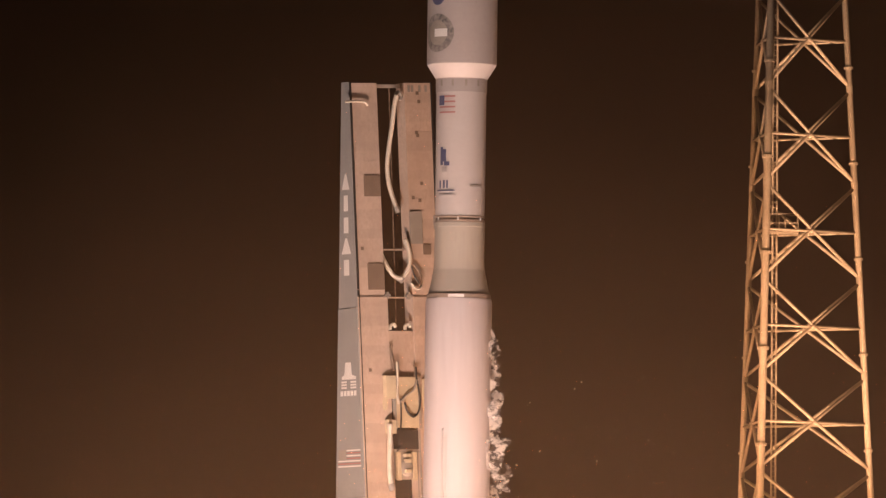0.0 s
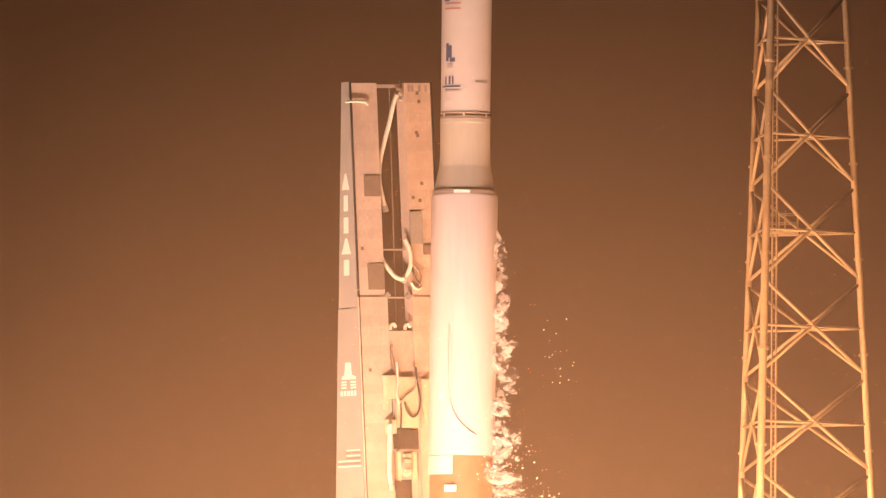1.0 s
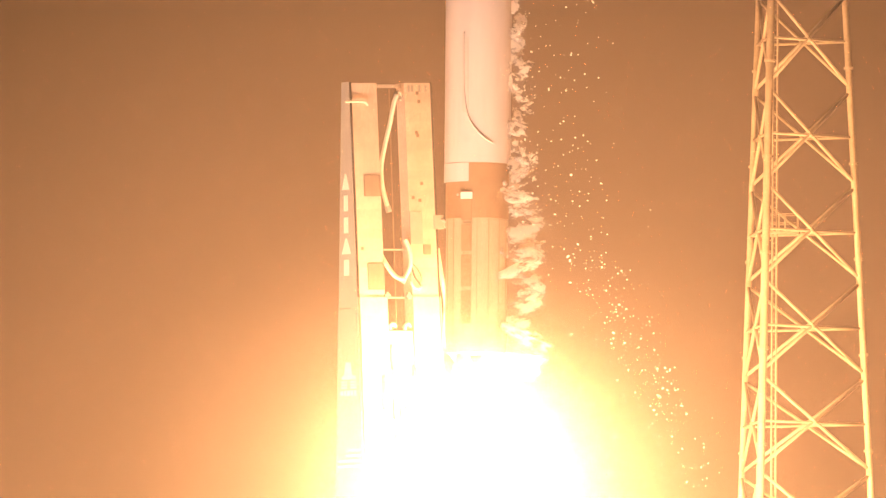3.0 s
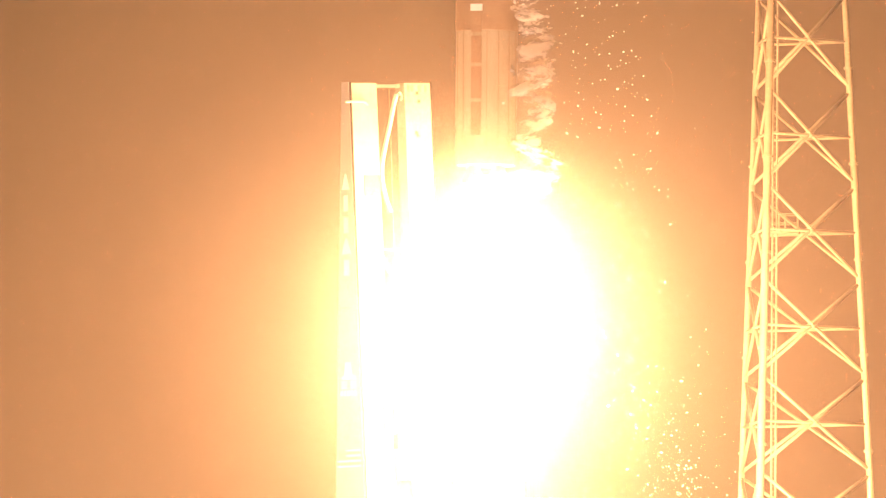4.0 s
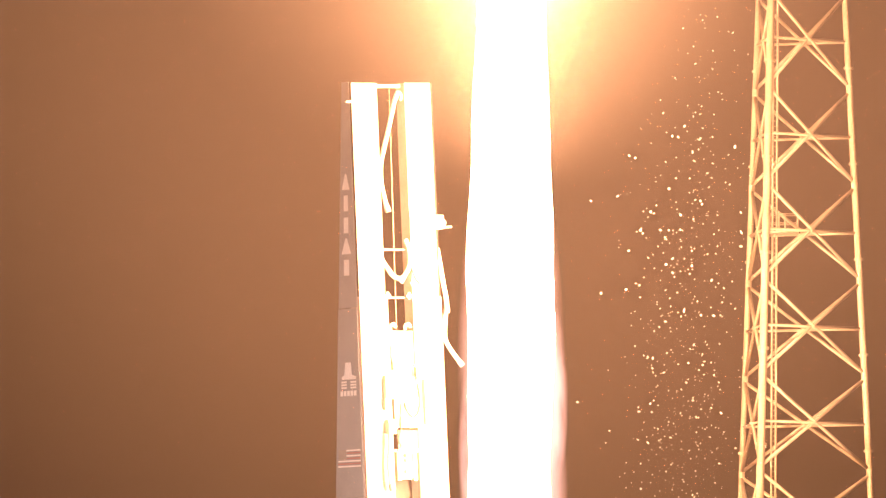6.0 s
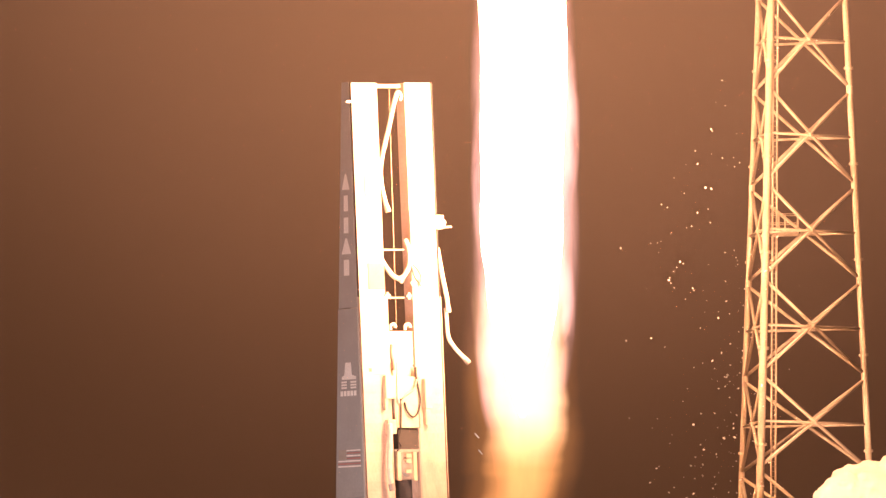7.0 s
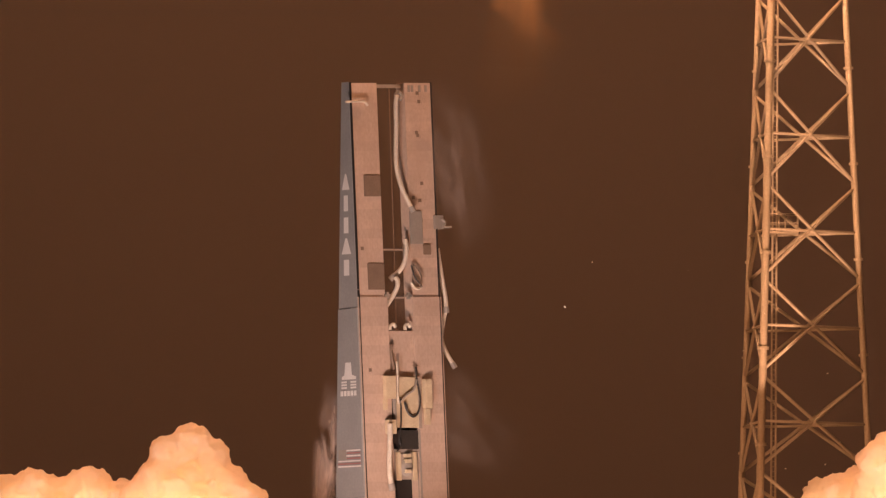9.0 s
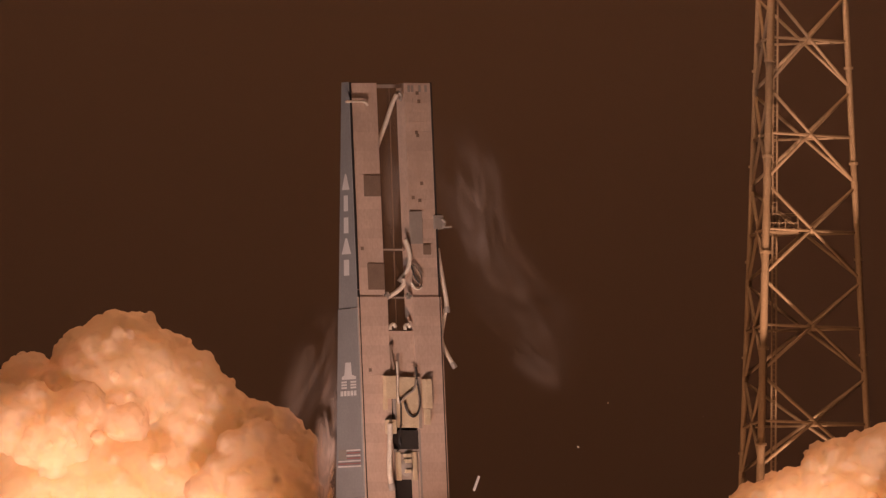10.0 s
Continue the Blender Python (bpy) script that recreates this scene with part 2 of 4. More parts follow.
def sheath_material(name, stops, seed, scale=0.42):
    """Burning gas round the lower plume. stops: (height on the drawing, half width, colour, strength, cover)."""
    m, n, l = mat_new(name)
    n.remove(n["Principled BSDF"])

    def op(kind, a, b=0.0):
        q = n.new("ShaderNodeMath")
        q.operation = kind
        for i, val in enumerate((a, b)):
            if isinstance(val, (int, float)):
                q.inputs[i].default_value = val
            else:
                l.new(val, q.inputs[i])
        return q.outputs[0]

    v_top, v_end = stops[0][0], stops[-1][0]
    tc, sep = n.new("ShaderNodeTexCoord"), n.new("ShaderNodeSeparateXYZ")
    l.new(tc.outputs["Object"], sep.inputs[0])
    height = op("DIVIDE", op("SUBTRACT", op("SUBTRACT", 523.0, op("MULTIPLY", sep.outputs[2], 30.43)), v_top), v_end - v_top)

    def along(values):
        ramp = n.new("ShaderNodeValToRGB")
        el = ramp.color_ramp.elements
        while len(el) < len(values):
            el.new(0.5)
        for e, (v, *_), val in zip(el, stops, values):
            e.position = (v - v_top) / (v_end - v_top)
            e.color = (*val, 1)
        l.new(height, ramp.inputs[0])
        return ramp.outputs[0]

    measures = n.new("ShaderNodeSeparateColor")
    l.new(along([(w / 200, st / 20, cov) for _, w, _, st, cov in stops]), measures.inputs[0])
    half = op("MULTIPLY", measures.outputs[0], 200 / 30.5)
    def streaks(vec_scale, size, detail, shift):
        mp_, nt = n.new("ShaderNodeMapping"), n.new("ShaderNodeTexNoise")
        mp_.inputs["Scale"].default_value, mp_.inputs["Location"].default_value = vec_scale, (shift, seed * 3.7, shift * 2)
        l.new(tc.outputs["Object"], mp_.inputs["Vector"])
        l.new(mp_.outputs["Vector"], nt.inputs["Vector"])
        nt.inputs["Scale"].default_value, nt.inputs["Detail"].default_value, nt.inputs["Roughness"].default_value = size, detail, 0.55
        return nt.outputs["Fac"]
    sway = op("MULTIPLY", op("SUBTRACT", streaks((0.3, 0.3, 1.0), 0.17, 4, 5.0), 0.5), op("MULTIPLY", op("POWER", height, 2.0), 9.0))
    xx = op("POWER", op("ABSOLUTE", op("DIVIDE", op("ADD", sep.outputs[0], sway), half)), 2.0)
    fall = op("MAXIMUM", op("SUBTRACT", 1.0, xx), 0.0)
    tear = op("MAXIMUM", op("MINIMUM", op("MULTIPLY", op("SUBTRACT", streaks((1, 1, 0.2), scale, 6, 1.0), 0.30), 3.4), 1.0), 0.0)
    fade = op("MULTIPLY", op("POWER", fall, 1.3), measures.outputs[2])
    # dense gas closes up; thin gas is torn into streaks
    closed = op("POWER", measures.outputs[2], 3.0)
    cover = op("MULTIPLY", fade, op("ADD", closed, op("MULTIPLY", op("SUBTRACT", 1.0, closed), tear)))
    e, clear, both = n.new("ShaderNodeEmission"), n.new("ShaderNodeBsdfTransparent"), n.new("ShaderNodeMixShader")
    l.new(along([c for _, _, c, _, _ in stops]), e.inputs["Color"])
    l.new(op("MULTIPLY", measures.outputs[1], 20.0), e.inputs["Strength"])
    l.new(cover, both.inputs[0])
    l.new(clear.outputs[0], both.inputs[1])
    l.new(e.outputs[0], both.inputs[2])
    l.new(both.outputs[0], n["Material Output"].inputs["Surface"])
    m.cycles.emission_sampling = "NONE"
    return m


def flame_tongue_material(name, colour, strength, cover, rx, rz, scale=0.5, low=0.36, high=0.66):
    """Burning gas in upright streaks, thinning out from the middle of its tongue to the rim."""
    m, n, l = mat_new(name)
    n.remove(n["Principled BSDF"])

    def op(kind, a, b=0.0):
        q = n.new("ShaderNodeMath")
        q.operation = kind
        for i, val in enumerate((a, b)):
            if isinstance(val, (int, float)):
                q.inputs[i].default_value = val
            else:
                l.new(val, q.inputs[i])
        return q.outputs[0]
    tc, mp_, nt, sep, mr = (n.new("ShaderNodeTexCoord"), n.new("ShaderNodeMapping"), n.new("ShaderNodeTexNoise"), n.new("ShaderNodeSeparateXYZ"),
                            n.new("ShaderNodeMapRange"))
    oi = n.new("ShaderNodeObjectInfo")
    mp_.inputs["Scale"].default_value = (1, 1, 0.25)
    l.new(tc.outputs["Object"], mp_.inputs["Vector"])
    shift = n.new("ShaderNodeVectorMath")
    l.new(mp_.outputs["Vector"], shift.inputs[0])
    l.new(op("MULTIPLY", oi.outputs["Random"], 40.0), shift.inputs[1])
    l.new(shift.outputs[0], nt.inputs["Vector"])
    nt.inputs["Scale"].default_value, nt.inputs["Detail"].default_value = scale, 5
    l.new(tc.outputs["Object"], sep.inputs[0])
    xx = op("POWER", op("ABSOLUTE", op("DIVIDE", sep.outputs[0], rx)), 2.0)
    zz = op("POWER", op("ABSOLUTE", op("DIVIDE", sep.outputs[2], rz)), 2.0)
    fall = op("MAXIMUM", op("SUBTRACT", 1.0, op("ADD", xx, zz)), 0.0)
    for key, val in zip(("From Min", "From Max", "To Min", "To Max"), (low, high, 0.0, cover)):
        mr.inputs[key].default_value = val
    l.new(nt.outputs["Fac"], mr.inputs["Value"])
    amount = op("MULTIPLY", op("POWER", fall, 1.4), mr.outputs[0])
    e, clear, both = n.new("ShaderNodeEmission"), n.new("ShaderNodeBsdfTransparent"), n.new("ShaderNodeMixShader")
    e.inputs["Color"].default_value, e.inputs["Strength"].default_value = (*colour, 1), strength
    l.new(amount, both.inputs[0])
    l.new(clear.outputs[0], both.inputs[1])
    l.new(e.outputs[0], both.inputs[2])
    l.new(both.outputs[0], n["Material Output"].inputs["Surface"])
    m.cycles.emission_sampling = "NONE"
    return m


# ---- mesh helpers ----
def part(name, bm, material, parent=None, label="", smooth=False):
    me = bpy.data.meshes.new(name)
    bm.normal_update()
    bm.to_mesh(me)
    bm.free()
    me.materials.append(material)
    if smooth:
        me.polygons.foreach_set("use_smooth", [True] * len(me.polygons))
    ob = new(name, me)
    ob.parent = parent
    if label:
        tagged(ob, label)
    return ob


def hexa(bm, pts):
    """A solid of eight corners: four of one end, then four of the other in the same order."""
    vs = [bm.verts.new(p) for p in pts]
    for f in ((0, 1, 2, 3), (7, 6, 5, 4), (0, 4, 5, 1), (1, 5, 6, 2), (2, 6, 7, 3), (3, 7, 4, 0)):
        bm.faces.new([vs[i] for i in f])
    bmesh.ops.recalc_face_normals(bm, faces=bm.faces)


def box(bm, x0, x1, y0, y1, z0, z1):
    hexa(bm, [(x0, y0, z0), (x1, y0, z0), (x1, y1, z0), (x0, y1, z0), (x0, y0, z1), (x1, y0, z1), (x1, y1, z1), (x0, y1, z1)])


def lathe(bm, profile, segs=64, caps=True):
    """profile: (radius, z) from top to bottom."""
    rings = []
    for r, z in profile:
        rings.append([bm.verts.new((r * math.cos(2 * math.pi * i / segs), r * math.sin(2 * math.pi * i / segs), z)) for i in range(segs)])
    for a, b in zip(rings, rings[1:]):
        for i in range(segs):
            j = (i + 1) % segs
            bm.faces.new((a[i], b[i], b[j], a[j]))
    if caps:
        bm.faces.new([bm.verts.new(v.co) for v in rings[0]])
        bm.faces.new([bm.verts.new(v.co) for v in rings[-1]][::-1])
    bmesh.ops.recalc_face_normals(bm, faces=bm.faces)


def tube(bm, pts, r, segs=8, rib=0.0):
    """A round tube along points; rib: how far every other ring stands proud."""
    pts = [Vector(p) for p in pts]
    rings = []
    for i, p in enumerate(pts):
        d = (pts[min(i + 1, len(pts) - 1)] - pts[max(i - 1, 0)]).normalized()
        side = d.cross(Vector((0.31, 0.87, 0.38))).normalized()
        up = d.cross(side)
        rr = r * (1 + (rib if i % 2 else 0))
        rings.append([bm.verts.new(p + rr * (math.cos(2 * math.pi * k / segs) * side + math.sin(2 * math.pi * k / segs) * up)) for k in range(segs)])
    for a, b in zip(rings, rings[1:]):
        for k in range(segs):
            j = (k + 1) % segs
            bm.faces.new((a[k], a[j], b[j], b[k]))
    bm.faces.new(rings[0][::-1])
    bm.faces.new(rings[-1])
    bmesh.ops.recalc_face_normals(bm, faces=bm.faces)


def smooth_path(pts, steps=10):
    """Points of a soft curve through the given ones."""
    p = [Vector(q) for q in pts]
    p = [2 * p[0] - p[1]] + p + [2 * p[-1] - p[-2]]
    out = []
    for a, b, c, d in zip(p, p[1:], p[2:], p[3:]):
        for i in range(steps):
            t = i / steps
            out.append(0.5 * (2 * b + (c - a) * t + (2 * a - 5 * b + 4 * c - d) * t * t + (3 * b - a - 3 * c + d) * t ** 3))
    out.append(p[-2])
    return out


# ---- ground and the hazy night behind ----
bm = bmesh.new()
bmesh.ops.create_grid(bm, x_segments=40, y_segments=40, size=3000)
tagged(part("ground", bm, M_GROUND), "flat grey concrete and sand round the launch pad", "ground", kind="structure")

bm = bmesh.new()
arc = [(-420 + 840 * i / 48) for i in range(49)]
cols = [(bm.verts.new((x, 125 + 0.0001 * x * x, 0)), bm.verts.new((x, 125 + 0.0001 * x * x, 320))) for x in arc]
for (a, b), (c, d) in zip(cols, cols[1:]):
    bm.faces.new((a, c, d, b))
tagged(part("backdrop", bm, M_HAZE, smooth=True), "brown hazy night sky lit by the exhaust", "sky", kind="structure")


# ---- lightning tower ----
TOWER_Y = 32.0
TK = (TOWER_Y - EYE_Y) / -EYE_Y


def tower_point(leg, v):
    """The legs run together at a point far above."""
    spread, dy = {"a": (-0.0363, 0.467), "b": (-0.0261, -0.527), "c": (0.0499, 0.0603)}[leg]
    x, z = at(1409 + spread * (v + 1755), v, TOWER_Y)
    return Vector((x, TOWER_Y + dy * 209 * (v + 1755) / 2196 / 30.5 * TK, z))


def build_tower():
    base_v = 441 + (AIM_Z - EYE_Z + EYE_Z / TK) * 30.43
    top = new("lightning_tower")
    tagged(top, "tall three-legged tubular steel lattice lightning tower", "tower")
    nodes = [158 + 169.3 * i for i in range(-6, 10)]
    radius = {"a": 0.175, "b": 0.235, "c": 0.195}
    for leg in "abc":
        bm = bmesh.new()
        tube(bm, [tower_point(leg, base_v), tower_point(leg, nodes[0])], radius[leg], 14)
        leg_ob = part("leg", bm, M_TOWER, top, smooth=True)
        for v in nodes:
            bm = bmesh.new()
            off = -38 if leg != "b" else -43
            tube(bm, [tower_point(leg, v + off - 2.2), tower_point(leg, v + off + 2.2)], radius[leg] * 1.5, 14)
            part("flange", bm, M_TOWER, leg_ob, smooth=False)
            bm = bmesh.new()
            tube(bm, [tower_point(leg, v - 7), tower_point(leg, v + 7)], radius[leg] * 1.1, 10)
            part("node_sleeve", bm, M_TOWER, leg_ob)
    for p, q in (("b", "c"), ("a", "c"), ("a", "b")):
        for v0, v1 in zip(nodes, nodes[1:]):
            for s, e in ((p, q), (q, p)):
                bm = bmesh.new()
                tube(bm, [tower_point(s, v0 + 5), tower_point(e, v1 - 5)], 0.105, 8)
                part("diagonal_brace", bm, M_TOWER, top, smooth=True)
            vm = (v0 + v1) / 2
            bm = bmesh.new()
            tube(bm, [tower_point(p, vm), tower_point(q, vm)], 0.085, 8)
            part("horizontal_brace", bm, M_TOWER, top, smooth=True)
            bm = bmesh.new()
            mid = (tower_point(p, vm) + tower_point(q, vm)) / 2
            bmesh.ops.create_icosphere(bm, subdivisions=2, radius=0.2, matrix=Matrix.Translation(mid))
            part("cross_joint", bm, M_TOWER, top)
    # caged ladder inside the narrow face, with its cable run
    ladder = new("ladder")
    ladder.parent = top
    lo, hi = Vector(((1362 - 784) / 30.5 * TK, TOWER_Y + 0.9, 0.05)), Vector(((1374 - 784) / 30.5 * TK, TOWER_Y + 0.4, 62))
    for d in (-0.13, 0.13):
        bm = bmesh.new()
        tube(bm, [lo + Vector((d, 0, 0)), hi + Vector((d, 0, 0))], 0.065, 6)
        part("rail", bm, M_TOWER, ladder)
    bm = bmesh.new()
    for i in range(200):
        c = lo.lerp(hi, (i + 0.5) / 200)
        tube(bm, [c + Vector((-0.13, 0, 0)), c + Vector((0.13, 0, 0))], 0.014, 5)
    tagged(part("rungs", bm, M_TOWER, ladder), kind="stuff")
    # small rest platform with its guard rail
    x0, z0 = at(1361, 412, TOWER_Y)
    x1, z1 = at(1413, 380, TOWER_Y)
    deck = new("rest_platform")
    deck.parent = top
    bm = bmesh.new()
    box(bm, x0, x1, TOWER_Y - 0.7, TOWER_Y + 1.0, z0 - 0.06, z0 + 0.04)
    part("deck_plate", bm, M_TOWER, deck)
    for f in (0, 0.33, 0.55, 1):
        for yy in (TOWER_Y - 0.66, TOWER_Y + 0.96):
            bm = bmesh.new()
            x = x0 + 0.04 + (x1 - x0 - 0.08) * f
            tube(bm, [(x, yy, z0), (x, yy, z1)], 0.03, 6)
            part("guard_post", bm, M_TOWER, deck)
    for h in (0.5, 1.0):
        for yy in (TOWER_Y - 0.66, TOWER_Y + 0.96):
            bm = bmesh.new()
            tube(bm, [(x0, yy, z0 + (z1 - z0) * h), (x1, yy, z0 + (z1 - z0) * h)], 0.03, 6)
            part("guard_rail", bm, M_TOWER, deck)
    return top


build_tower()

# ---- umbilical mast: turned 38 degrees, its front leaning out towards the foot ----
MA = radians(38)
MX, MY = -5.475, 3.6
LEAN = 0.0408 / 30.5 / math.sin(MA)
MAST_FOOT_V = 1800


def front(u, v):
    """The point of the mast's front plane behind a point of the drawing, in the mast's own space."""
    ly, y = -LEAN * (v - 145), MY
    for _ in range(4):
        k = (y - EYE_Y) / -EYE_Y
        lx = ((u - 784) / 30.5 * k - MX + ly * math.sin(MA)) / math.cos(MA)
        y = MY + lx * math.sin(MA) + ly * math.cos(MA)
    return Vector((lx, ly, at(u, v, y)[1]))


def side_back(v):
    return 0.69 + 0.00058 * (v - 145)


def slab(bm, u0, u1, v0, v1, o0, o1, lean=True):
    """A block on the front plane between widths u0, u1 (taken at mid height) and heights v0, v1, from o0 to o1 proud of it."""
    vm = (v0 + v1) / 2
    sh = 0.0408 if lean else 0
    c = [front(u0 + sh * (v0 - vm), v0), front(u1 + sh * (v0 - vm), v0), front(u1 + sh * (v1 - vm), v1), front(u0 + sh * (v1 - vm), v1)]
    hexa(bm, [p - Vector((0, o1, 0)) for p in c] + [p - Vector((0, o0, 0)) for p in c])


mast = new("umbilical_mast")
mast.matrix_world = pose(MX, MY, 0, 0, 0, 38)
tagged(mast, "tapered steel umbilical mast with scorched plated columns and grey side", "launch mast")


def mslab(name, u0, u1, v0, v1, o0, o1, material, parent=mast, label="", bevel=0.0):
    bm = bmesh.new()
    slab(bm, u0, u1, v0, v1, o0, o1)
    if bevel:
        bmesh.ops.bevel(bm, geom=bm.edges[:], offset=bevel, segments=2, affect="EDGES")
    return part(name, bm, material, parent, label)


def lean_u(u, v):
    return u + 0.0408 * (v - 145)


def column(u0, u1):
    vm = (147 + MAST_FOOT_V) / 2
    body = mslab("column", lean_u(u0, vm), lean_u(u1, vm), 147, MAST_FOOT_V, -0.75, 0, M_PLATE)
    v, i = 147.0, 0
    while v < 900:
        extra = 3 if v > 513 else 0
        h = 17.2
        m = v + h / 2
        proud = 0.05 if v < 513 else 0.12
        mslab("plate", lean_u(u0, m) - (1 if extra else 0), lean_u(u1, m) + extra, v + 0.06, v + h, 0.0, proud + 0.002 * ((i * 7) % 3), M_PLATE, body, bevel=0.004)
        v += h
        i += 1
    return body


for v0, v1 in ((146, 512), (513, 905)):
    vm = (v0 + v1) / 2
    mslab("corner_seam", lean_u(617.3, vm), lean_u(618.4, vm), v0, v1, 0.0, 0.16, M_SHADE_SEAM)
    mslab("corner_seam", lean_u(759.6, vm), lean_u(761, vm), v0, v1, 0.0, 0.15, M_SHADE_SEAM)
left_col = column(618, 665)
right_col = column(714, 760)


def side_panel(v0, v1, proud, label=""):
    bm = bmesh.new()
    a, b = front(lean_u(618, v0), v0), front(lean_u(618, v1), v1)
    p = [Vector((-proud, a.y + 0.01, a.z)), Vector((-proud, side_back(v0), a.z)), Vector((-proud, side_back(v1), b.z)), Vector((-proud, b.y + 0.01, b.z))]
    hexa(bm, p + [q + Vector((proud - 0.004, 0, 0)) for q in p])
    return part("side_panel", bm, M_SIDE, mast, label)


side_panel(145, 544.5, 0.06, "blue-grey upper side panel with white painted marks")
side_panel(545.5, 880, 0.10, "blue-grey lower side panel")
side_panel(881, MAST_FOOT_V, 0.10)
W = front(760, 145).x
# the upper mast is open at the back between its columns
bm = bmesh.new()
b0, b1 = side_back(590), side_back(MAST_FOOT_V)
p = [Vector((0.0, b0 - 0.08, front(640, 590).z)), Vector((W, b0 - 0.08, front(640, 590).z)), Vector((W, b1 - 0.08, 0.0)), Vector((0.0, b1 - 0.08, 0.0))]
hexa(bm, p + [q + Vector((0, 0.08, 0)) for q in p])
# coloured near black in place of the deep gap's shade
part("back_wall", bm, M_SHADE_SEAM, mast)
bm = bmesh.new()
a, b = front(lean_u(760, 147), 147), front(lean_u(760, MAST_FOOT_V), MAST_FOOT_V)
p = [Vector((W - 0.08, a.y + 0.76, a.z)), Vector((W - 0.08, side_back(147), a.z)), Vector((W - 0.08, side_back(MAST_FOOT_V), 0)), Vector((W - 0.08, b.y + 0.76, 0))]
hexa(bm, p + [q + Vector((0.08, 0, 0)) for q in p])
part("side_wall", bm, M_SIDE, mast)

# cross members and the pipe inside the gap
mslab("top_beam", 665, 714, 149, 155, -0.5, -0.3, M_COLUMN)
mslab("cross_panel", 687, 733, 586, 668, -0.35, -0.05, M_PLATE, label="plate joining both columns")
# backing sheet behind the bay, the gap's shade in its colour
mslab("cross_panel", 690, 742, 760, 905, -0.9, -0.8, M_SHADE_SEAM)
for v0, v1 in ((525, 528), (440, 443)):
    mslab("tie_bar", 680, 725, v0, v1, -0.55, -0.48, M_COLUMN)
for u, r in ((699, 0.035), ):
    bm = bmesh.new()
    tube(bm, [front(lean_u(u, 150) - 2, 150) + Vector((0, 0.5, 0)), front(lean_u(u, 584) - 6, 584) + Vector((0, 0.5, 0))], r, 8)
    part("riser_pipe", bm, M_PATCH, mast)
# scorched and grey plates on the columns
mslab("cover_plate", 643, 672, 310, 348, 0.02, 0.10, M_PATCH, left_col, "scorched brown cover plate", 0.02)
mslab("cover_plate", 650, 679, 466, 513, 0.02, 0.10, M_PATCH, left_col, "scorched brown cover plate", 0.02)
mslab("junction_box", 724, 746, 374, 432, 0.02, 0.12, M_GREYBOX, right_col, "grey junction box", 0.02)
mslab("junction_box", 748, 761, 433, 451, 0.02, 0.12, M_PATCH, right_col, "scorched small box", 0.02)
for u, v in ((737, 165), (740, 180), (736, 235), (738, 240), (745, 325), (742, 355), (730, 350), (744, 390), (640, 440), (653, 655)):
    mslab("bolt_plate", u - 2.5, u + 2.5, v - 3, v + 3, 0.0, 0.075 if v < 513 else 0.14, M_PATCH, mast)
for u in (722, 728, 741, 752):
    mslab("lifting_lug", u - 2, u + 2, 151, 163, 0.0, 0.08, M_GREYBOX, mast)
# elbows at the lower end of the gap
for u in (690, 716):
    bm = bmesh.new()
    tube(bm, smooth_path([front(u, 584) - Vector((0, 0.05, 0)), front(u, 577) - Vector((0, 0.06, 0)), front(u + 5, 574) - Vector((0, 0.1, 0)), front(u + 8, 580) - Vector((0, 0.12, 0))], 4), 0.1, 8)
    part("pipe_elbow", bm, M_HOSE, mast, "pale capped pipe elbow")
for u, v in ((684, 523), (722, 524)):
    bm = bmesh.new()
    slab(bm, u - 5, u + 5, v - 2, v + 2, -0.05, 0.14)
    slab(bm, u - 2, u + 2, v - 6, v + 6, -0.05, 0.14)
    part("hose_clamp", bm, M_GREYBOX, mast)
# equipment bay
bay = new("equipment_bay")
bay.parent = mast
mslab("panel", 675, 693, 665, 706, 0.14, 0.45, M_PANEL, bay, bevel=0.02)
mslab("panel", 675, 679, 706, 726, 0.14, 0.4, M_PANEL, bay)
mslab("panel", 679, 693, 743, 768, 0.14, 0.5, M_PANEL, bay, bevel=0.02)
mslab("panel", 697, 739, 667, 757, 0.05, 0.22, M_PANEL, bay, "large cream equipment panel", 0.02)
mslab("panel", 744, 756, 671, 723, 0.14, 0.5, M_PANEL, bay, bevel=0.02)
mslab("panel", 747, 755, 724, 752, 0.14, 0.4, M_PANEL, bay, bevel=0.02)
mslab("frame_post", 693, 696, 668, 760, 0.1, 0.3, M_GREYBOX, bay)
mslab("frame_post", 736, 740, 667, 758, 0.2, 0.3, M_COLUMN, bay)
mslab("dark_box", 703, 740, 761, 795, -0.6, 0.1, M_DARK, bay, "black valve box", 0.03)
mslab("bracket", 697, 741, 795, 800, -0.3, 0.1, M_GREYBOX, bay)
mslab("valve_body", 702, 737, 800, 848, -0.4, 0.05, M_COLUMN, bay, "square valve body with a round front", 0.08)
bm = bmesh.new()
c = front(719, 828)
bmesh.ops.create_uvsphere(bm, u_segments=20, v_segments=12, radius=0.5, matrix=Matrix.Translation(c) @ Matrix.Diagonal((1, 0.5, 1.1, 1)))
part("valve_cover", bm, M_GREYBOX, bay, smooth=True)
for v in (806, 816, 834):
    mslab("valve_flange", 713, 722, v - 3, v + 3, 0.05, 0.34, M_PANEL, bay)
for u in (704, 732):
    mslab("valve_bracket", u - 3, u + 3, 800, 850, 0.0, 0.18, M_PANEL, bay)
mslab("valve_post", 741, 744, 760, 900, -0.1, 0.15, M_GREYBOX, bay)


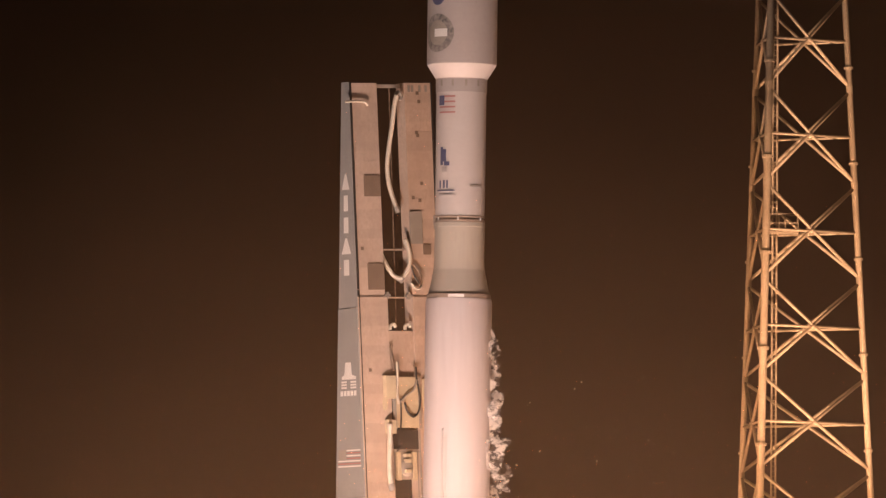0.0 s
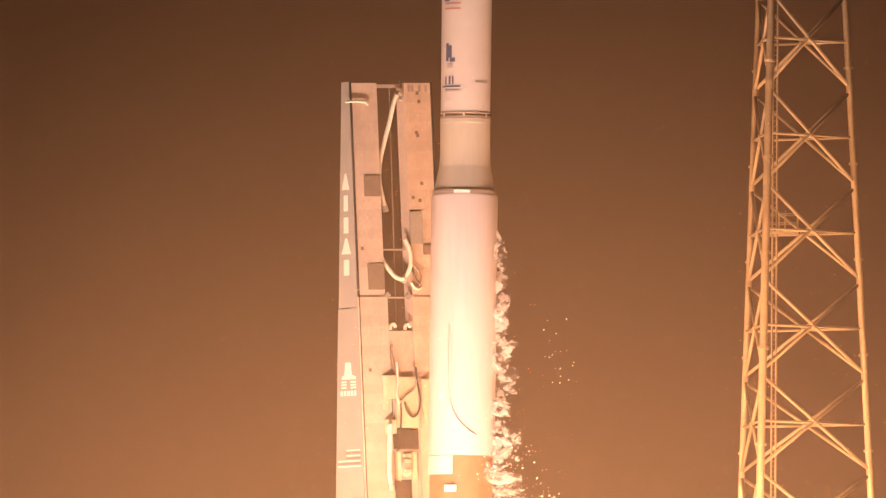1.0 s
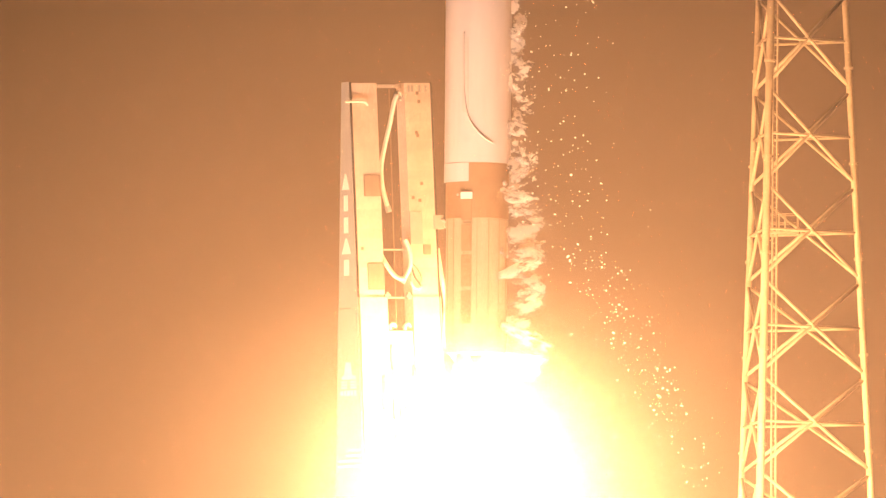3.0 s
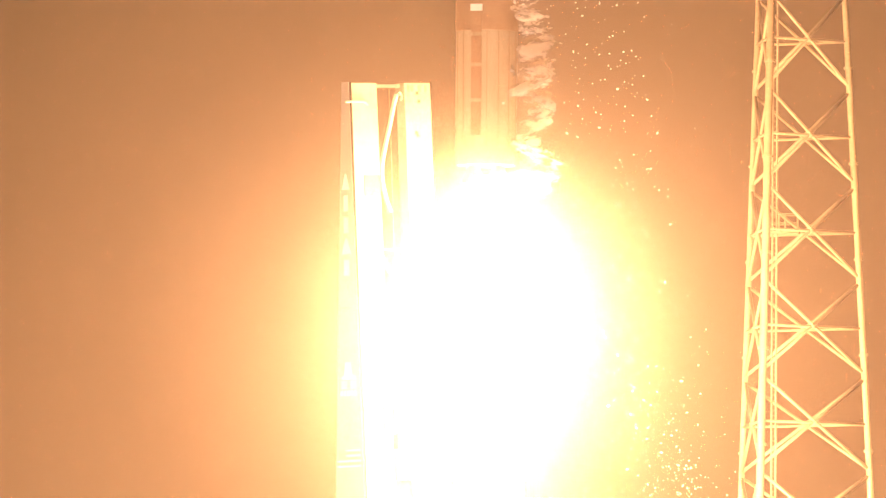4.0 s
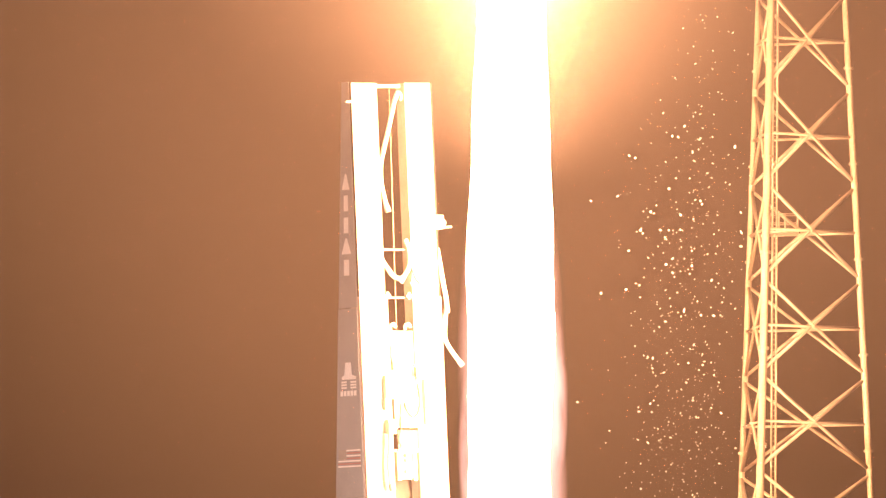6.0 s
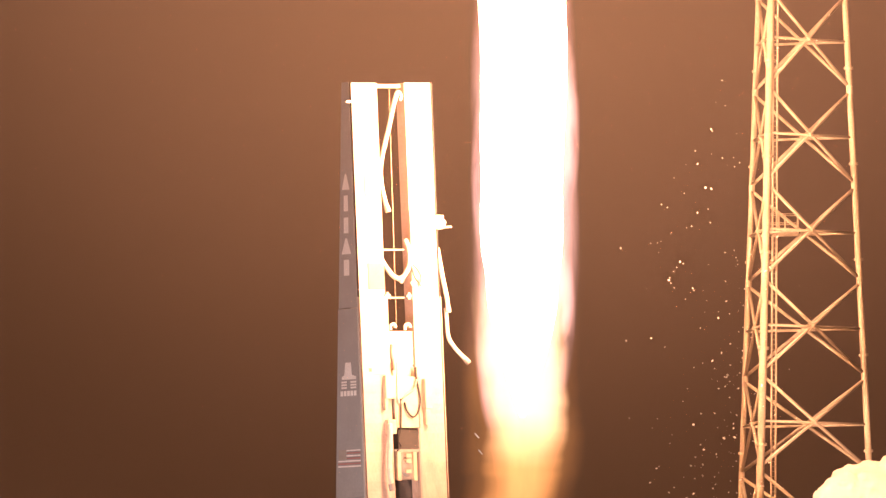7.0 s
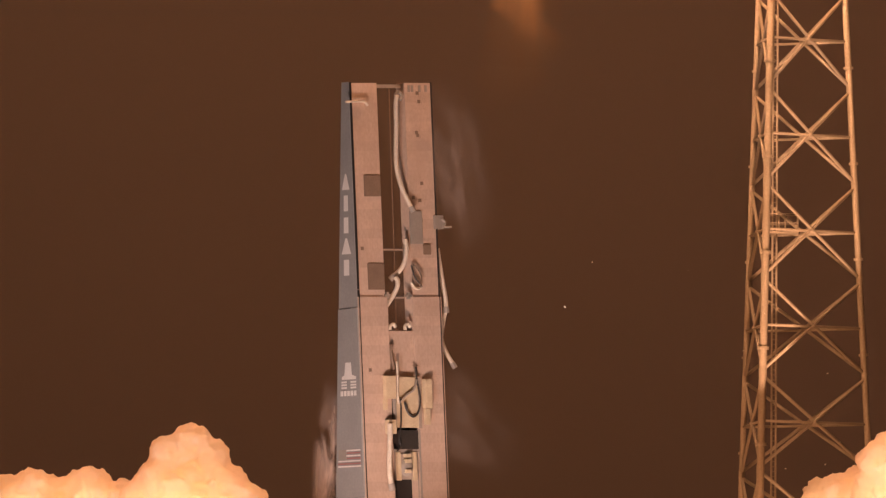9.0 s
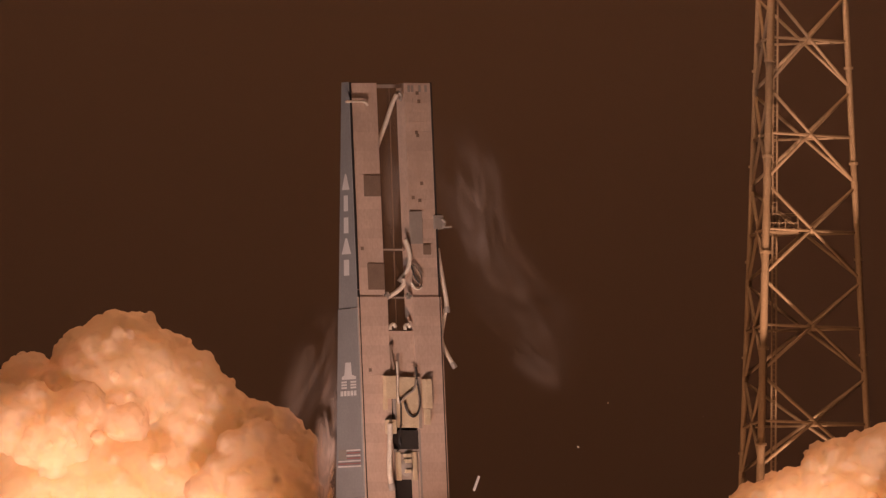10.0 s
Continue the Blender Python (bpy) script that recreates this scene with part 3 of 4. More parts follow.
def cable(pts, r, material, parent, out=0.35, name="cable", rib=0.0, steps=8):
    bm = bmesh.new()
    tube(bm, smooth_path([front(u, v) - Vector((0, out, 0)) for u, v in pts], steps), r, 8, rib)
    return part(name, bm, material, parent, smooth=True)


cable([(697, 640), (698, 670), (698, 700), (701, 715)], 0.06, M_HOSE, bay, 0.3, rib=0.5)
cable([(730, 650), (731, 668), (735, 690), (738, 710), (734, 730), (725, 738), (715, 728), (710, 712)], 0.05, M_DARK, bay, 0.32, rib=0.4)
cable([(702, 712), (712, 700), (725, 690), (731, 672)], 0.06, M_GREYBOX, bay, 0.36)
cable([(703, 706), (704, 735), (703, 760), (700, 780), (704, 790), (697, 798)], 0.05, M_DARK, bay, 0.33)
cable([(691, 610), (690, 625), (693, 640), (695, 655)], 0.09, M_PATCH, bay, 0.1)
cable([(729, 645), (732, 655), (731, 668)], 0.07, M_PATCH, bay, 0.15)
cable([(681, 750), (681, 785), (680, 815), (681, 840), (684, 860)], 0.15, M_HOSE, bay, 0.5, "supply_hose", 0.12, 10)
cable([(683, 856), (685, 864), (686, 868)], 0.2, M_GREYBOX, bay, 0.5, "hose_end")
cable([(607, 181), (625, 180), (640, 181), (646, 187)], 0.07, M_HOSE, mast, 0.25, "bent_pipe")
cable([(700, 176), (698, 168), (703, 163), (708, 170), (706, 178)], 0.1, M_GREYBOX, mast, 0.1, "pipe_elbow")
cable([(724, 470), (730, 490), (737, 500), (743, 508)], 0.05, M_DARK, mast, 0.2)
cable([(726, 468), (735, 478), (741, 492), (738, 505)], 0.05, M_PATCH, mast, 0.24)
cable([(723, 500), (730, 510), (737, 512), (742, 508)], 0.07, M_HOSE, mast, 0.22)
# hose fitting on the far edge
mslab("hose_fitting", 766, 783, 381, 406, -0.35, 0.16, M_GREYBOX, mast, "scorched hose fitting", 0.03)
cable([(778, 388), (784, 394), (782, 402), (795, 402)], 0.07, M_GREYBOX, mast, 0.2, "fitting_pin")

# painted marks and emblems on the grey side
def on_side(ly_fraction, v, proud=0.075):
    y0, y1 = -LEAN * (v - 145), side_back(v)
    z = at(608, v, MY)[1]
    return Vector((-proud, y1 + (y0 - y1) * ly_fraction, z))


def side_block(name, f0, f1, v0, v1, material, proud=0.13):
    bm = bmesh.new()
    p = [on_side(f0, v0, proud), on_side(f1, v0, proud), on_side(f1, v1, proud), on_side(f0, v1, proud)]
    hexa(bm, p + [q + Vector((0.02, 0, 0)) for q in p])
    return part(name, bm, material, mast)


def side_shape(name, corners, material, proud=0.13):
    bm = bmesh.new()
    fr = [bm.verts.new(on_side(f, v, proud)) for f, v in corners]
    bk = [bm.verts.new(on_side(f, v, proud) + Vector((0.02, 0, 0))) for f, v in corners]
    bm.faces.new(fr)
    bm.faces.new(bk[::-1])
    for i in range(len(fr)):
        j = (i + 1) % len(fr)
        bm.faces.new((fr[i], bk[i], bk[j], fr[j]))
    bmesh.ops.recalc_face_normals(bm, faces=bm.faces)
    return part(name, bm, material, mast)


# the vehicle's name stands as plain white shapes
for v in (322, 436):
    side_shape("painted_mark", [(0.40, v - 14), (0.50, v - 14), (0.74, v + 14), (0.16, v + 14)], M_WHITE, 0.075)
for v in (360, 399, 474):
    side_block("painted_mark", 0.30, 0.60, v - 14, v + 14, M_WHITE, 0.075)
side_shape("emblem", [(0.38, 642), (0.62, 642), (0.66, 664), (0.84, 667), (0.84, 672), (0.22, 672), (0.22, 667), (0.33, 664)], M_WHITE)
for v in (675, 680, 685):
    side_block("emblem_bar", 0.20, 0.42, v, v + 3.2, M_WHITE)
    side_block("emblem_bar", 0.60, 0.84, v, v + 3.2, M_WHITE)
for k in range(5):
    side_block("emblem_bar", 0.16 + 0.145 * k, 0.26 + 0.145 * k, 692, 701, M_WHITE)
for i in range(7):
    side_block("flag_stripe", 0.40 if i < 4 else 0.08, 0.92, 796 + i * 4.7, 798.6 + i * 4.7, M_RED if i % 2 else M_WHITE)
side_block("flag_canton", 0.10, 0.38, 796, 813, M_GREYBOX)

# ---- hanging hoses that swing ----
def mast_world(p):
    return Vector((MX, MY, 0)) + Euler((0, 0, MA)).to_matrix() @ p


def hanging_hose(pts, r, label, out=0.3, rib=0.10):
    """A hose whose origin is its upper end, so that it can swing there."""
    bm = bmesh.new()
    o = mast_world(front(*pts[0]) - Vector((0, out, 0)))
    loc = []
    for u, v in pts:
        x, z = at(u, v, o.y)
        loc.append((x - o.x, 0, z - o.z))
    tube(bm, smooth_path(loc, 12), r, 10, rib)
    ob = part("umbilical_hose", bm, M_HOSE, smooth=True)
    ob.matrix_world = Matrix.Translation(o)
    tagged(ob, label, "hose", "hoses hanging on the mast")
    bm = bmesh.new()
    end = Vector(loc[-1])
    tube(bm, [end + (end - Vector(loc[-2])).normalized() * d for d in (-0.05, 0.3)], r * 1.35, 10)
    part("end_fitting", bm, M_GREYBOX, ob)
    return ob, o


hose_a, hose_a_at = hanging_hose([(702, 168), (698, 185), (694, 220), (688, 262), (685, 295), (688, 325), (696, 352), (702, 368)], 0.13, "long pale ribbed hose hanging from the mast top")
hose_b, hose_b_at = hanging_hose([(717, 424), (723, 440), (725, 458), (722, 476), (712, 492)], 0.13, "pale hose hanging in a loop between the columns", 0.1)
hose_e, hose_e_at = hanging_hose([(712, 492), (704, 492), (694, 485), (682, 466), (672, 445)], 0.13, "free end of a looped pale hose", 0.1)
hose_c, hose_c_at = hanging_hose([(774, 440), (777, 462), (783, 500), (788, 530), (789, 545)], 0.13, "pale hose hanging off the mast edge", -0.3)
hose_d, hose_d_at = hanging_hose([(789, 545), (792, 570), (797, 598), (812, 618), (829, 634)], 0.12, "loose lower end of a pale hose", -0.3)


# ---- rocket ----
R0X, R0Z = at(812, 523)
HALF = 30.5


def rz(v):
    """Height on the rocket of a station of the drawing; the tank is a little shorter than drawn."""
    return (523 - v - (5 if v < 540 else -4 if v > 990 else 5 - 9 * (v - 540) / 450)) / 30.43


rocket = new("rocket")
tagged(rocket, "tall white launch rocket climbing past its mast", "rocket")


def stage(name, profile, material, label=""):
    bm = bmesh.new()
    lathe(bm, [(h / HALF, rz(v)) for h, v in profile], 72)
    return part(name, bm, material, rocket, label, smooth=False)


def shade_round(ob):
    me = ob.data
    me.polygons.foreach_set("use_smooth", [len(p.vertices) == 4 for p in me.polygons])
    return ob


nose = [(62, -330)] + [(62 * math.cos(a) ** 0.8, -330 - 190 * math.sin(a)) for a in (0.3, 0.6, 0.9, 1.2, 1.15)]
fairing = shade_round(stage("fairing", list(reversed(nose)) + [(62, -200), (62, 108), (61.5, 111)], M_FAIR, "grey-white payload fairing with round badges"))
boattail = shade_round(stage("boattail", [(61.5, 111.1), (46.5, 135)], M_CENTAUR, "white cone lit from below"))
stage("adapter", [(46.2, 135.1), (45.6, 136), (45.4, 160)], M_FAIR)
upper = shade_round(stage("upper_stage", [(44.4, 160), (44.2, 270), (43.8, 379)], M_CENTAUR, "white upper stage with flag and emblems"))
stage("separation_ring", [(44.6, 379), (44.6, 381), (42.6, 382), (42.6, 385), (44.6, 386), (44.6, 390)], M_BAND, "dark segmented separation ring")
stage("interstage", [(44.6, 390.5), (44.8, 398), (44.4, 399), (44.3, 455), (45.5, 474), (49, 492), (54.5, 517)], M_INTER, "cream interstage flaring into the booster")
stage("forward_ring", [(56.5, 517), (57, 521), (57, 525)], M_BAND)
booster = shade_round(stage("booster_tank", [(57.5, 525), (58.8, 529), (58.8, 760), (58.8, 995)], M_BOOSTER, "frosted white booster tank"))
skirt = stage("aft_skirt", [(58.6, 995.5), (56, 996), (56, 1092), (55.5, 1093)], M_COPPER, "scorched copper-brown skirt")
aft = stage("aft_section", [(55, 1093.5), (55, 1300), (52, 1330)], M_AFT, "cream aft section with a dark cable duct")
for sx in (-0.72, 0.72):
    prof = [(0.35, 1330), (0.42, 1338), (0.6, 1350), (0.70, 1362), (0.66, 1362)]
    sub = bmesh.new()
    lathe(sub, [(r, rz(v)) for r, v in prof], 32)
    bmesh.ops.translate(sub, verts=sub.verts, vec=(sx, 0, 0))
    part("engine_bell", sub, M_RING, rocket)


def wrap(radius_u, centre_deg, du0, du1, v0, v1, off=0.02, n=8):
    """A thin curved plate on a stage: arc offsets and heights in drawing units, centred at an angle from the front."""
    bm = bmesh.new()
    rows = []
    for i in range(n + 1):
        s = du0 + (du1 - du0) * i / n
        a = radians(centre_deg) + s / radius_u
        r = radius_u / HALF
        rows.append([bm.verts.new(((r + o) * math.sin(a), -(r + o) * math.cos(a), rz(v))) for o, v in ((off, v0), (off, v1), (0.0, v1), (0.0, v0))])
    for a, b in zip(rows, rows[1:]):
        for k in range(4):
            j = (k + 1) % 4
            bm.faces.new((a[k], b[k], b[j], a[j]))
    bm.faces.new(rows[0])
    bm.faces.new(rows[-1][::-1])
    bmesh.ops.recalc_face_normals(bm, faces=bm.faces)
    return bm


def badge(radius_u, centre_deg, v_c, r, off, name, material, parent):
    bm = bmesh.new()
    rings = []
    for rr in [r * i / 8 for i in range(1, 9)]:
        ring = []
        for k in range(40):
            t = 2 * math.pi * k / 40
            a = radians(centre_deg) + rr * math.cos(t) / radius_u
            q = radius_u / HALF + off
            ring.append(bm.verts.new((q * math.sin(a), -q * math.cos(a), rz(v_c + rr * math.sin(t)))))
        rings.append(ring)
    bm.faces.new(rings[0])
    for a, b in zip(rings, rings[1:]):
        for k in range(40):
            j = (k + 1) % 40
            bm.faces.new((a[k], b[k], b[j], a[j]))
    bmesh.ops.recalc_face_normals(bm, faces=bm.faces)
    return part(name, bm, material, parent)


badge(62, -45, 57, 34, 0.012, "round_badge", M_BADGE, fairing)
badge(62, -45, 57, 22, 0.020, "badge_field", M_GREYBOX, fairing)
badge(62, -45, -8, 16, 0.012, "round_badge", M_BLUE, fairing)
part("badge_bar", wrap(62, -38, -14, 14, 50, 64, 0.03), M_WHITE, fairing)
# flag: stripes and canton
for i in range(7):
    part("flag_stripe", wrap(44.3, -32, -20, 14, 167 + i * 4.7, 170 + i * 4.7, 0.02), M_RED if i % 2 == 0 else M_CENTAUR, upper)
part("flag_canton", wrap(44.3, -32, -21, -8, 167, 184, 0.03), M_BLUE, upper)
part("emblem", wrap(44.3, -50, -2, 4, 258, 290, 0.02), M_BLUE, upper)
part("emblem", wrap(44.3, -42, -2, 5, 262, 284, 0.02), M_BLUE, upper)
part("emblem", wrap(44.3, -38, -2, 9, 284, 291, 0.02), M_BLUE, upper)
part("emblem", wrap(44.3, -40, -6, 6, 293, 302, 0.02), M_FAIR, upper)
for d, w in ((-52, 4), (-40, 5), (-31, 4)):
    part("emblem_bar", wrap(44.3, d, -w * 0.5, w * 0.5 - 1, 317, 331, 0.02), M_BLUE, upper)
part("emblem_bar", wrap(44.3, -36, -22, 18, 334, 336, 0.02), M_BLUE, upper)
part("emblem_bar", wrap(44.3, -36, -16, 20, 341, 344, 0.02), M_FAIR, upper)
part("vent_strip", wrap(44.0, 30, -6, 20, 325, 328, 0.03), M_GREYBOX, upper)
for d in (-50, -20, 10, 40):
    part("vent_plate", wrap(45.3, d, -2, 2, 139, 150, 0.03), M_GREYBOX, rocket)
for d in (-58, -4, 55):
    part("ring_clamp", wrap(44.3, d, -1.5, 1.5, 382, 387, 0.03), M_WHITE, rocket)
part("hatch", wrap(56.5, -5, -14, 14, 518.5, 524, 0.05), M_WHITE, rocket)
for d in (-70, -48, -25, 0, 22, 45, 68):
    part("panel_seam", wrap(55, d, -0.5, 0.5, 1094, 1300, 0.02, 2), M_COPPER, rocket)
# stepped edge of the skirt, cable duct and feed line
part("skirt_panel", wrap(58.3, -45, -46, 30, 996, 1029, 0.03, 10), M_BOOSTER, rocket, "white panel over the skirt's edge")
for v0, v1 in ((1060, 1098), (1104, 1152), (1158, 1215), (1221, 1280)):
    part("cable_duct", wrap(55.5, -19, -9, 9, v0, v1, 0.12, 4), M_COPPER, rocket)
part("duct_cap", wrap(56, -19, -10, 10, 1048, 1060, 0.16, 4), M_WHITE, rocket)


def on_tank(u, v, off=0.05):
    s = max(-0.98, min(0.98, (u - 812) / 58.8))
    r = 58.8 / HALF + off
    return Vector((r * s, -r * math.sqrt(1 - s * s), rz(v)))


bm = bmesh.new()
tube(bm, smooth_path([on_tank(787, 760), on_tank(787, 820), on_tank(788, 870), on_tank(793, 905), on_tank(804, 930), on_tank(824, 952), on_tank(838, 960)], 8), 0.05, 8)
part("conduit", wrap(58.8, -22, -6, 5, 770, 905, 0.04, 4), M_CENTAUR, rocket, "flat raised conduit on the tank")
part("feed_line", bm, M_CENTAUR, rocket, smooth=True)

# ---- exhaust ----
exhaust = new("exhaust_plume")
tagged(exhaust, "white-hot exhaust flame trailing below the rocket", "flame")
CORE = [(30, 1350), (46, 1375), (52, 1450), (57, 1600), (61, 1900), (70, 2080), (76, 2250), (76, 2500), (73, 2660), (70, 2780), (62, 2870), (47, 2940), (30, 3000), (14, 3045), (4, 3070)]
bm = bmesh.new()
segs = 28
rings = []
fine = []
for (r0, v0), (r1, v1) in zip(CORE, CORE[1:]):
    fine += [(r0 + (r1 - r0) * i / 3, v0 + (v1 - v0) * i / 3) for i in range(3)]
fine.append(CORE[-1])
for r, v in fine:
    ring = []
    amp = 0.02 + 0.16 * min(1, max(0, (v - 1900) / 900))
    for i in range(segs):
        a = 2 * math.pi * i / segs
        w = 1 + amp * noise.noise((1.6 * math.cos(a), 1.6 * math.sin(a), v / 160))
        ring.append(bm.verts.new((r * w / HALF * math.cos(a), r * w / HALF * math.sin(a), rz(v))))
    rings.append(ring)
for a, b in zip(rings, rings[1:]):
    for i in range(segs):
        j = (i + 1) % segs
        bm.faces.new((a[i], b[i], b[j], a[j]))
bm.faces.new(rings[0])
bm.faces.new(rings[-1][::-1])
bmesh.ops.recalc_face_normals(bm, faces=bm.faces)
part("flame_core", bm, flame_core_material(), exhaust, "white-hot flame core", smooth=True)


def tongue(u, v, half_w, half_h, material, y=0.0):
    bm = bmesh.new()
    bmesh.ops.create_uvsphere(bm, u_segments=24, v_segments=16, radius=1.0, matrix=Matrix.Diagonal((half_w / HALF, half_w * 0.45 / HALF, half_h / HALF, 1)))
    ob = part("flame_tongue", bm, material, exhaust, "orange streaks of burning gas", smooth=True)
    ob.location = (u / HALF, y, rz(v))


side_glow = flame_tongue_material("side_tongue", (1.0, 0.50, 0.40), 3.2, 1.0, 96 / HALF, 420 / HALF, 0.5)
fringe = flame_tongue_material("pink_fringe", (1.0, 0.48, 0.38), 2.6, 0.9, 36 / HALF, 190 / HALF, 0.9, 0.40, 0.62)
tongue(0, 2480, 96, 420, side_glow, 0.5)
tongue(6, 2760, 96, 420, side_glow, -0.4)
for u_, v_ in ((-58, 2640), (66, 2560), (58, 2860), (-50, 2920)):
    tongue(u_, v_, 36, 190, fringe, -0.9)


def sheath(stops, y, seed):
    """The front half of a tapering sleeve of burning gas."""
    bm = bmesh.new()
    rows = []
    for i in range(37):
        f = i / 36
        v = stops[0][0] + (stops[-1][0] - stops[0][0]) * f
        w = 3.9
        rows.append([bm.verts.new((w * math.sin(a), y - 1.1 * math.cos(a), rz(v))) for a in [math.pi * (k / 12 - 0.5) for k in range(13)]])
    for p, q in zip(rows, rows[1:]):
        for k in range(12):
            bm.faces.new((p[k], q[k], q[k + 1], p[k + 1]))
    part("flame_sheath", bm, sheath_material("burning_gas", stops, seed), exhaust, "orange sheath of burning gas, torn at its end", smooth=True)


PINK, PEACH, AMBER, RUST = (1.0, 0.50, 0.40), (1.0, 0.53, 0.25), (1.0, 0.39, 0.11), (1.0, 0.33, 0.09)
sheath([(2300, 90, PINK, 1.5, 0.0), (2600, 92, PINK, 2.0, 0.5), (2850, 92, PEACH, 4.0, 0.8), (2960, 84, PEACH, 5.0, 0.93), (3060, 74, PEACH, 4.6, 0.95),
        (3160, 68, AMBER, 2.4, 0.84), (3300, 64, AMBER, 1.7, 0.72), (3460, 54, RUST, 1.2, 0.6), (3580, 50, RUST, 0.7, 0.45), (3720, 40, RUST, 0.3, 0.0)], -1.0, 1)
sheath([(2500, 100, PINK, 1.0, 0.0), (2800, 106, PINK, 1.2, 0.45), (3000, 106, AMBER, 1.3, 0.6), (3160, 108, AMBER, 0.9, 0.7),
        (3320, 102, RUST, 0.6, 0.7), (3480, 84, RUST, 0.4, 0.6), (3640, 70, RUST, 0.3, 0.35), (3800, 60, RUST, 0.2, 0.0)], 1.6, 7)


# thin shells added round the nozzle end of the plume to scatter its halo
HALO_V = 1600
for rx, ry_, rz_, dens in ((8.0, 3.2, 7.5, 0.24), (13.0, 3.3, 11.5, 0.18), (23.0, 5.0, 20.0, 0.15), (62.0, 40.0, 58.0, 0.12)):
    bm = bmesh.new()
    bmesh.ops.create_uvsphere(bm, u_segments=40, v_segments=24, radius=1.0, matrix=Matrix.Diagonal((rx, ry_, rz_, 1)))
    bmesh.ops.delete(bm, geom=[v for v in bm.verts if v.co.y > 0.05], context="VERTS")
    ob = part("halo_shell", bm, thin_steam("halo_shell", dens, rx, rz_, 0.0, 0.75), exhaust, "thin scattering shell added as the flame's halo", smooth=True)
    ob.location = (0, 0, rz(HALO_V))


# ---- fire driven out along the pad by the exhaust ----
def pad_fire(x0, x1, y):
    bm = bmesh.new()
    rings = []
    for i in range(25):
        f = i / 24
        x, r = x0 + (x1 - x0) * f, 0.2 + 4.2 * math.sin(math.pi * f ** 0.8) ** 0.7
        ring = []
        for k in range(16):
            a = 2 * math.pi * k / 16
            w = r * (1 + 0.3 * noise.noise((x / 5, 1.5 * math.cos(a), 1.5 * math.sin(a))))
            ring.append(bm.verts.new((x, w * math.cos(a), w * math.sin(a))))
        rings.append(ring)
    for a, b in zip(rings, rings[1:]):
        for k in range(16):
            j = (k + 1) % 16
            bm.faces.new((a[k], b[k], b[j], a[j]))
    bm.faces.new(rings[0])
    bm.faces.new(rings[-1][::-1])
    bmesh.ops.recalc_face_normals(bm, faces=bm.faces)
    ob = part("pad_fire", bm, M_PADFIRE, smooth=True)
    tagged(ob, "rolling orange exhaust fire spreading over the pad", "flame", "exhaust fire on the pad")
    return ob, y


FIRES = [pad_fire(-34, -6, -10.0), pad_fire(8, 36, -10.0)]

# ---- cold vapour on the tank's side ----
vapour = new("vapour_trail")
tagged(vapour, "ragged white cold vapour shed by the tank", "vapour")
rng = random.Random(4)
bm = bmesh.new()
bmesh.ops.create_uvsphere(bm, u_segments=20, v_segments=12, radius=1.0)
bmesh.ops.delete(bm, geom=[v for v in bm.verts if v.co.y > 0.05], context="VERTS")
puff = part("vapour_puff", bm, M_VAPOUR, vapour, smooth=True)
for k in range(34):
    f = k / 33
    reach = 14 + 66 * f ** 0.8
    half_w = (15 + 34 * f) * rng.uniform(0.75, 1.25)
    ob = puff if k == 0 else new("vapour_puff", puff.data)
    ob.parent = vapour
    ob.location = ((50 + reach * (0.15 + 0.5 * rng.random())) / HALF, rng.uniform(-0.7, 0.5), rz(590 + 740 * f + rng.uniform(-4, 4)))
    ob.rotation_euler = (0, rng.uniform(-0.4, 0.4), 0)
    ob.scale = (half_w * rng.uniform(1.0, 1.3) / HALF, 0.6 * half_w / HALF, rng.uniform(22, 29) / HALF)


# ---- smoke clouds ----
def billowed(ob, voxel, passes, waves):
    """Melts a part's overlapping balls into one skin and roughens it with waves of (size, depth)."""
    union = ob.modifiers.new("union", "REMESH")
    union.mode, union.voxel_size, union.use_smooth_shade = "VOXEL", voxel, True
    soft = ob.modifiers.new("soften", "SMOOTH")
    soft.factor, soft.iterations = 0.5, passes
    for size, depth in waves:
        tex = bpy.data.textures.new("billow_noise", "CLOUDS")
        tex.noise_scale, tex.noise_depth, tex.noise_basis = size, 2, "ORIGINAL_PERLIN"
        wave = ob.modifiers.new("waves", "DISPLACE")
        wave.texture, wave.strength, wave.mid_level, wave.texture_coords = tex, depth, 0.5, "LOCAL"


def ball(subdivisions):
    bm = bmesh.new()
    bmesh.ops.create_icosphere(bm, subdivisions=subdivisions, radius=1.0)
    found = np.array([v.co[:] for v in bm.verts]), np.array([[v.index for v in f.verts] for f in bm.faces])
    bm.free()
    return found


BALL = {False: ball(2), True: ball(3)}


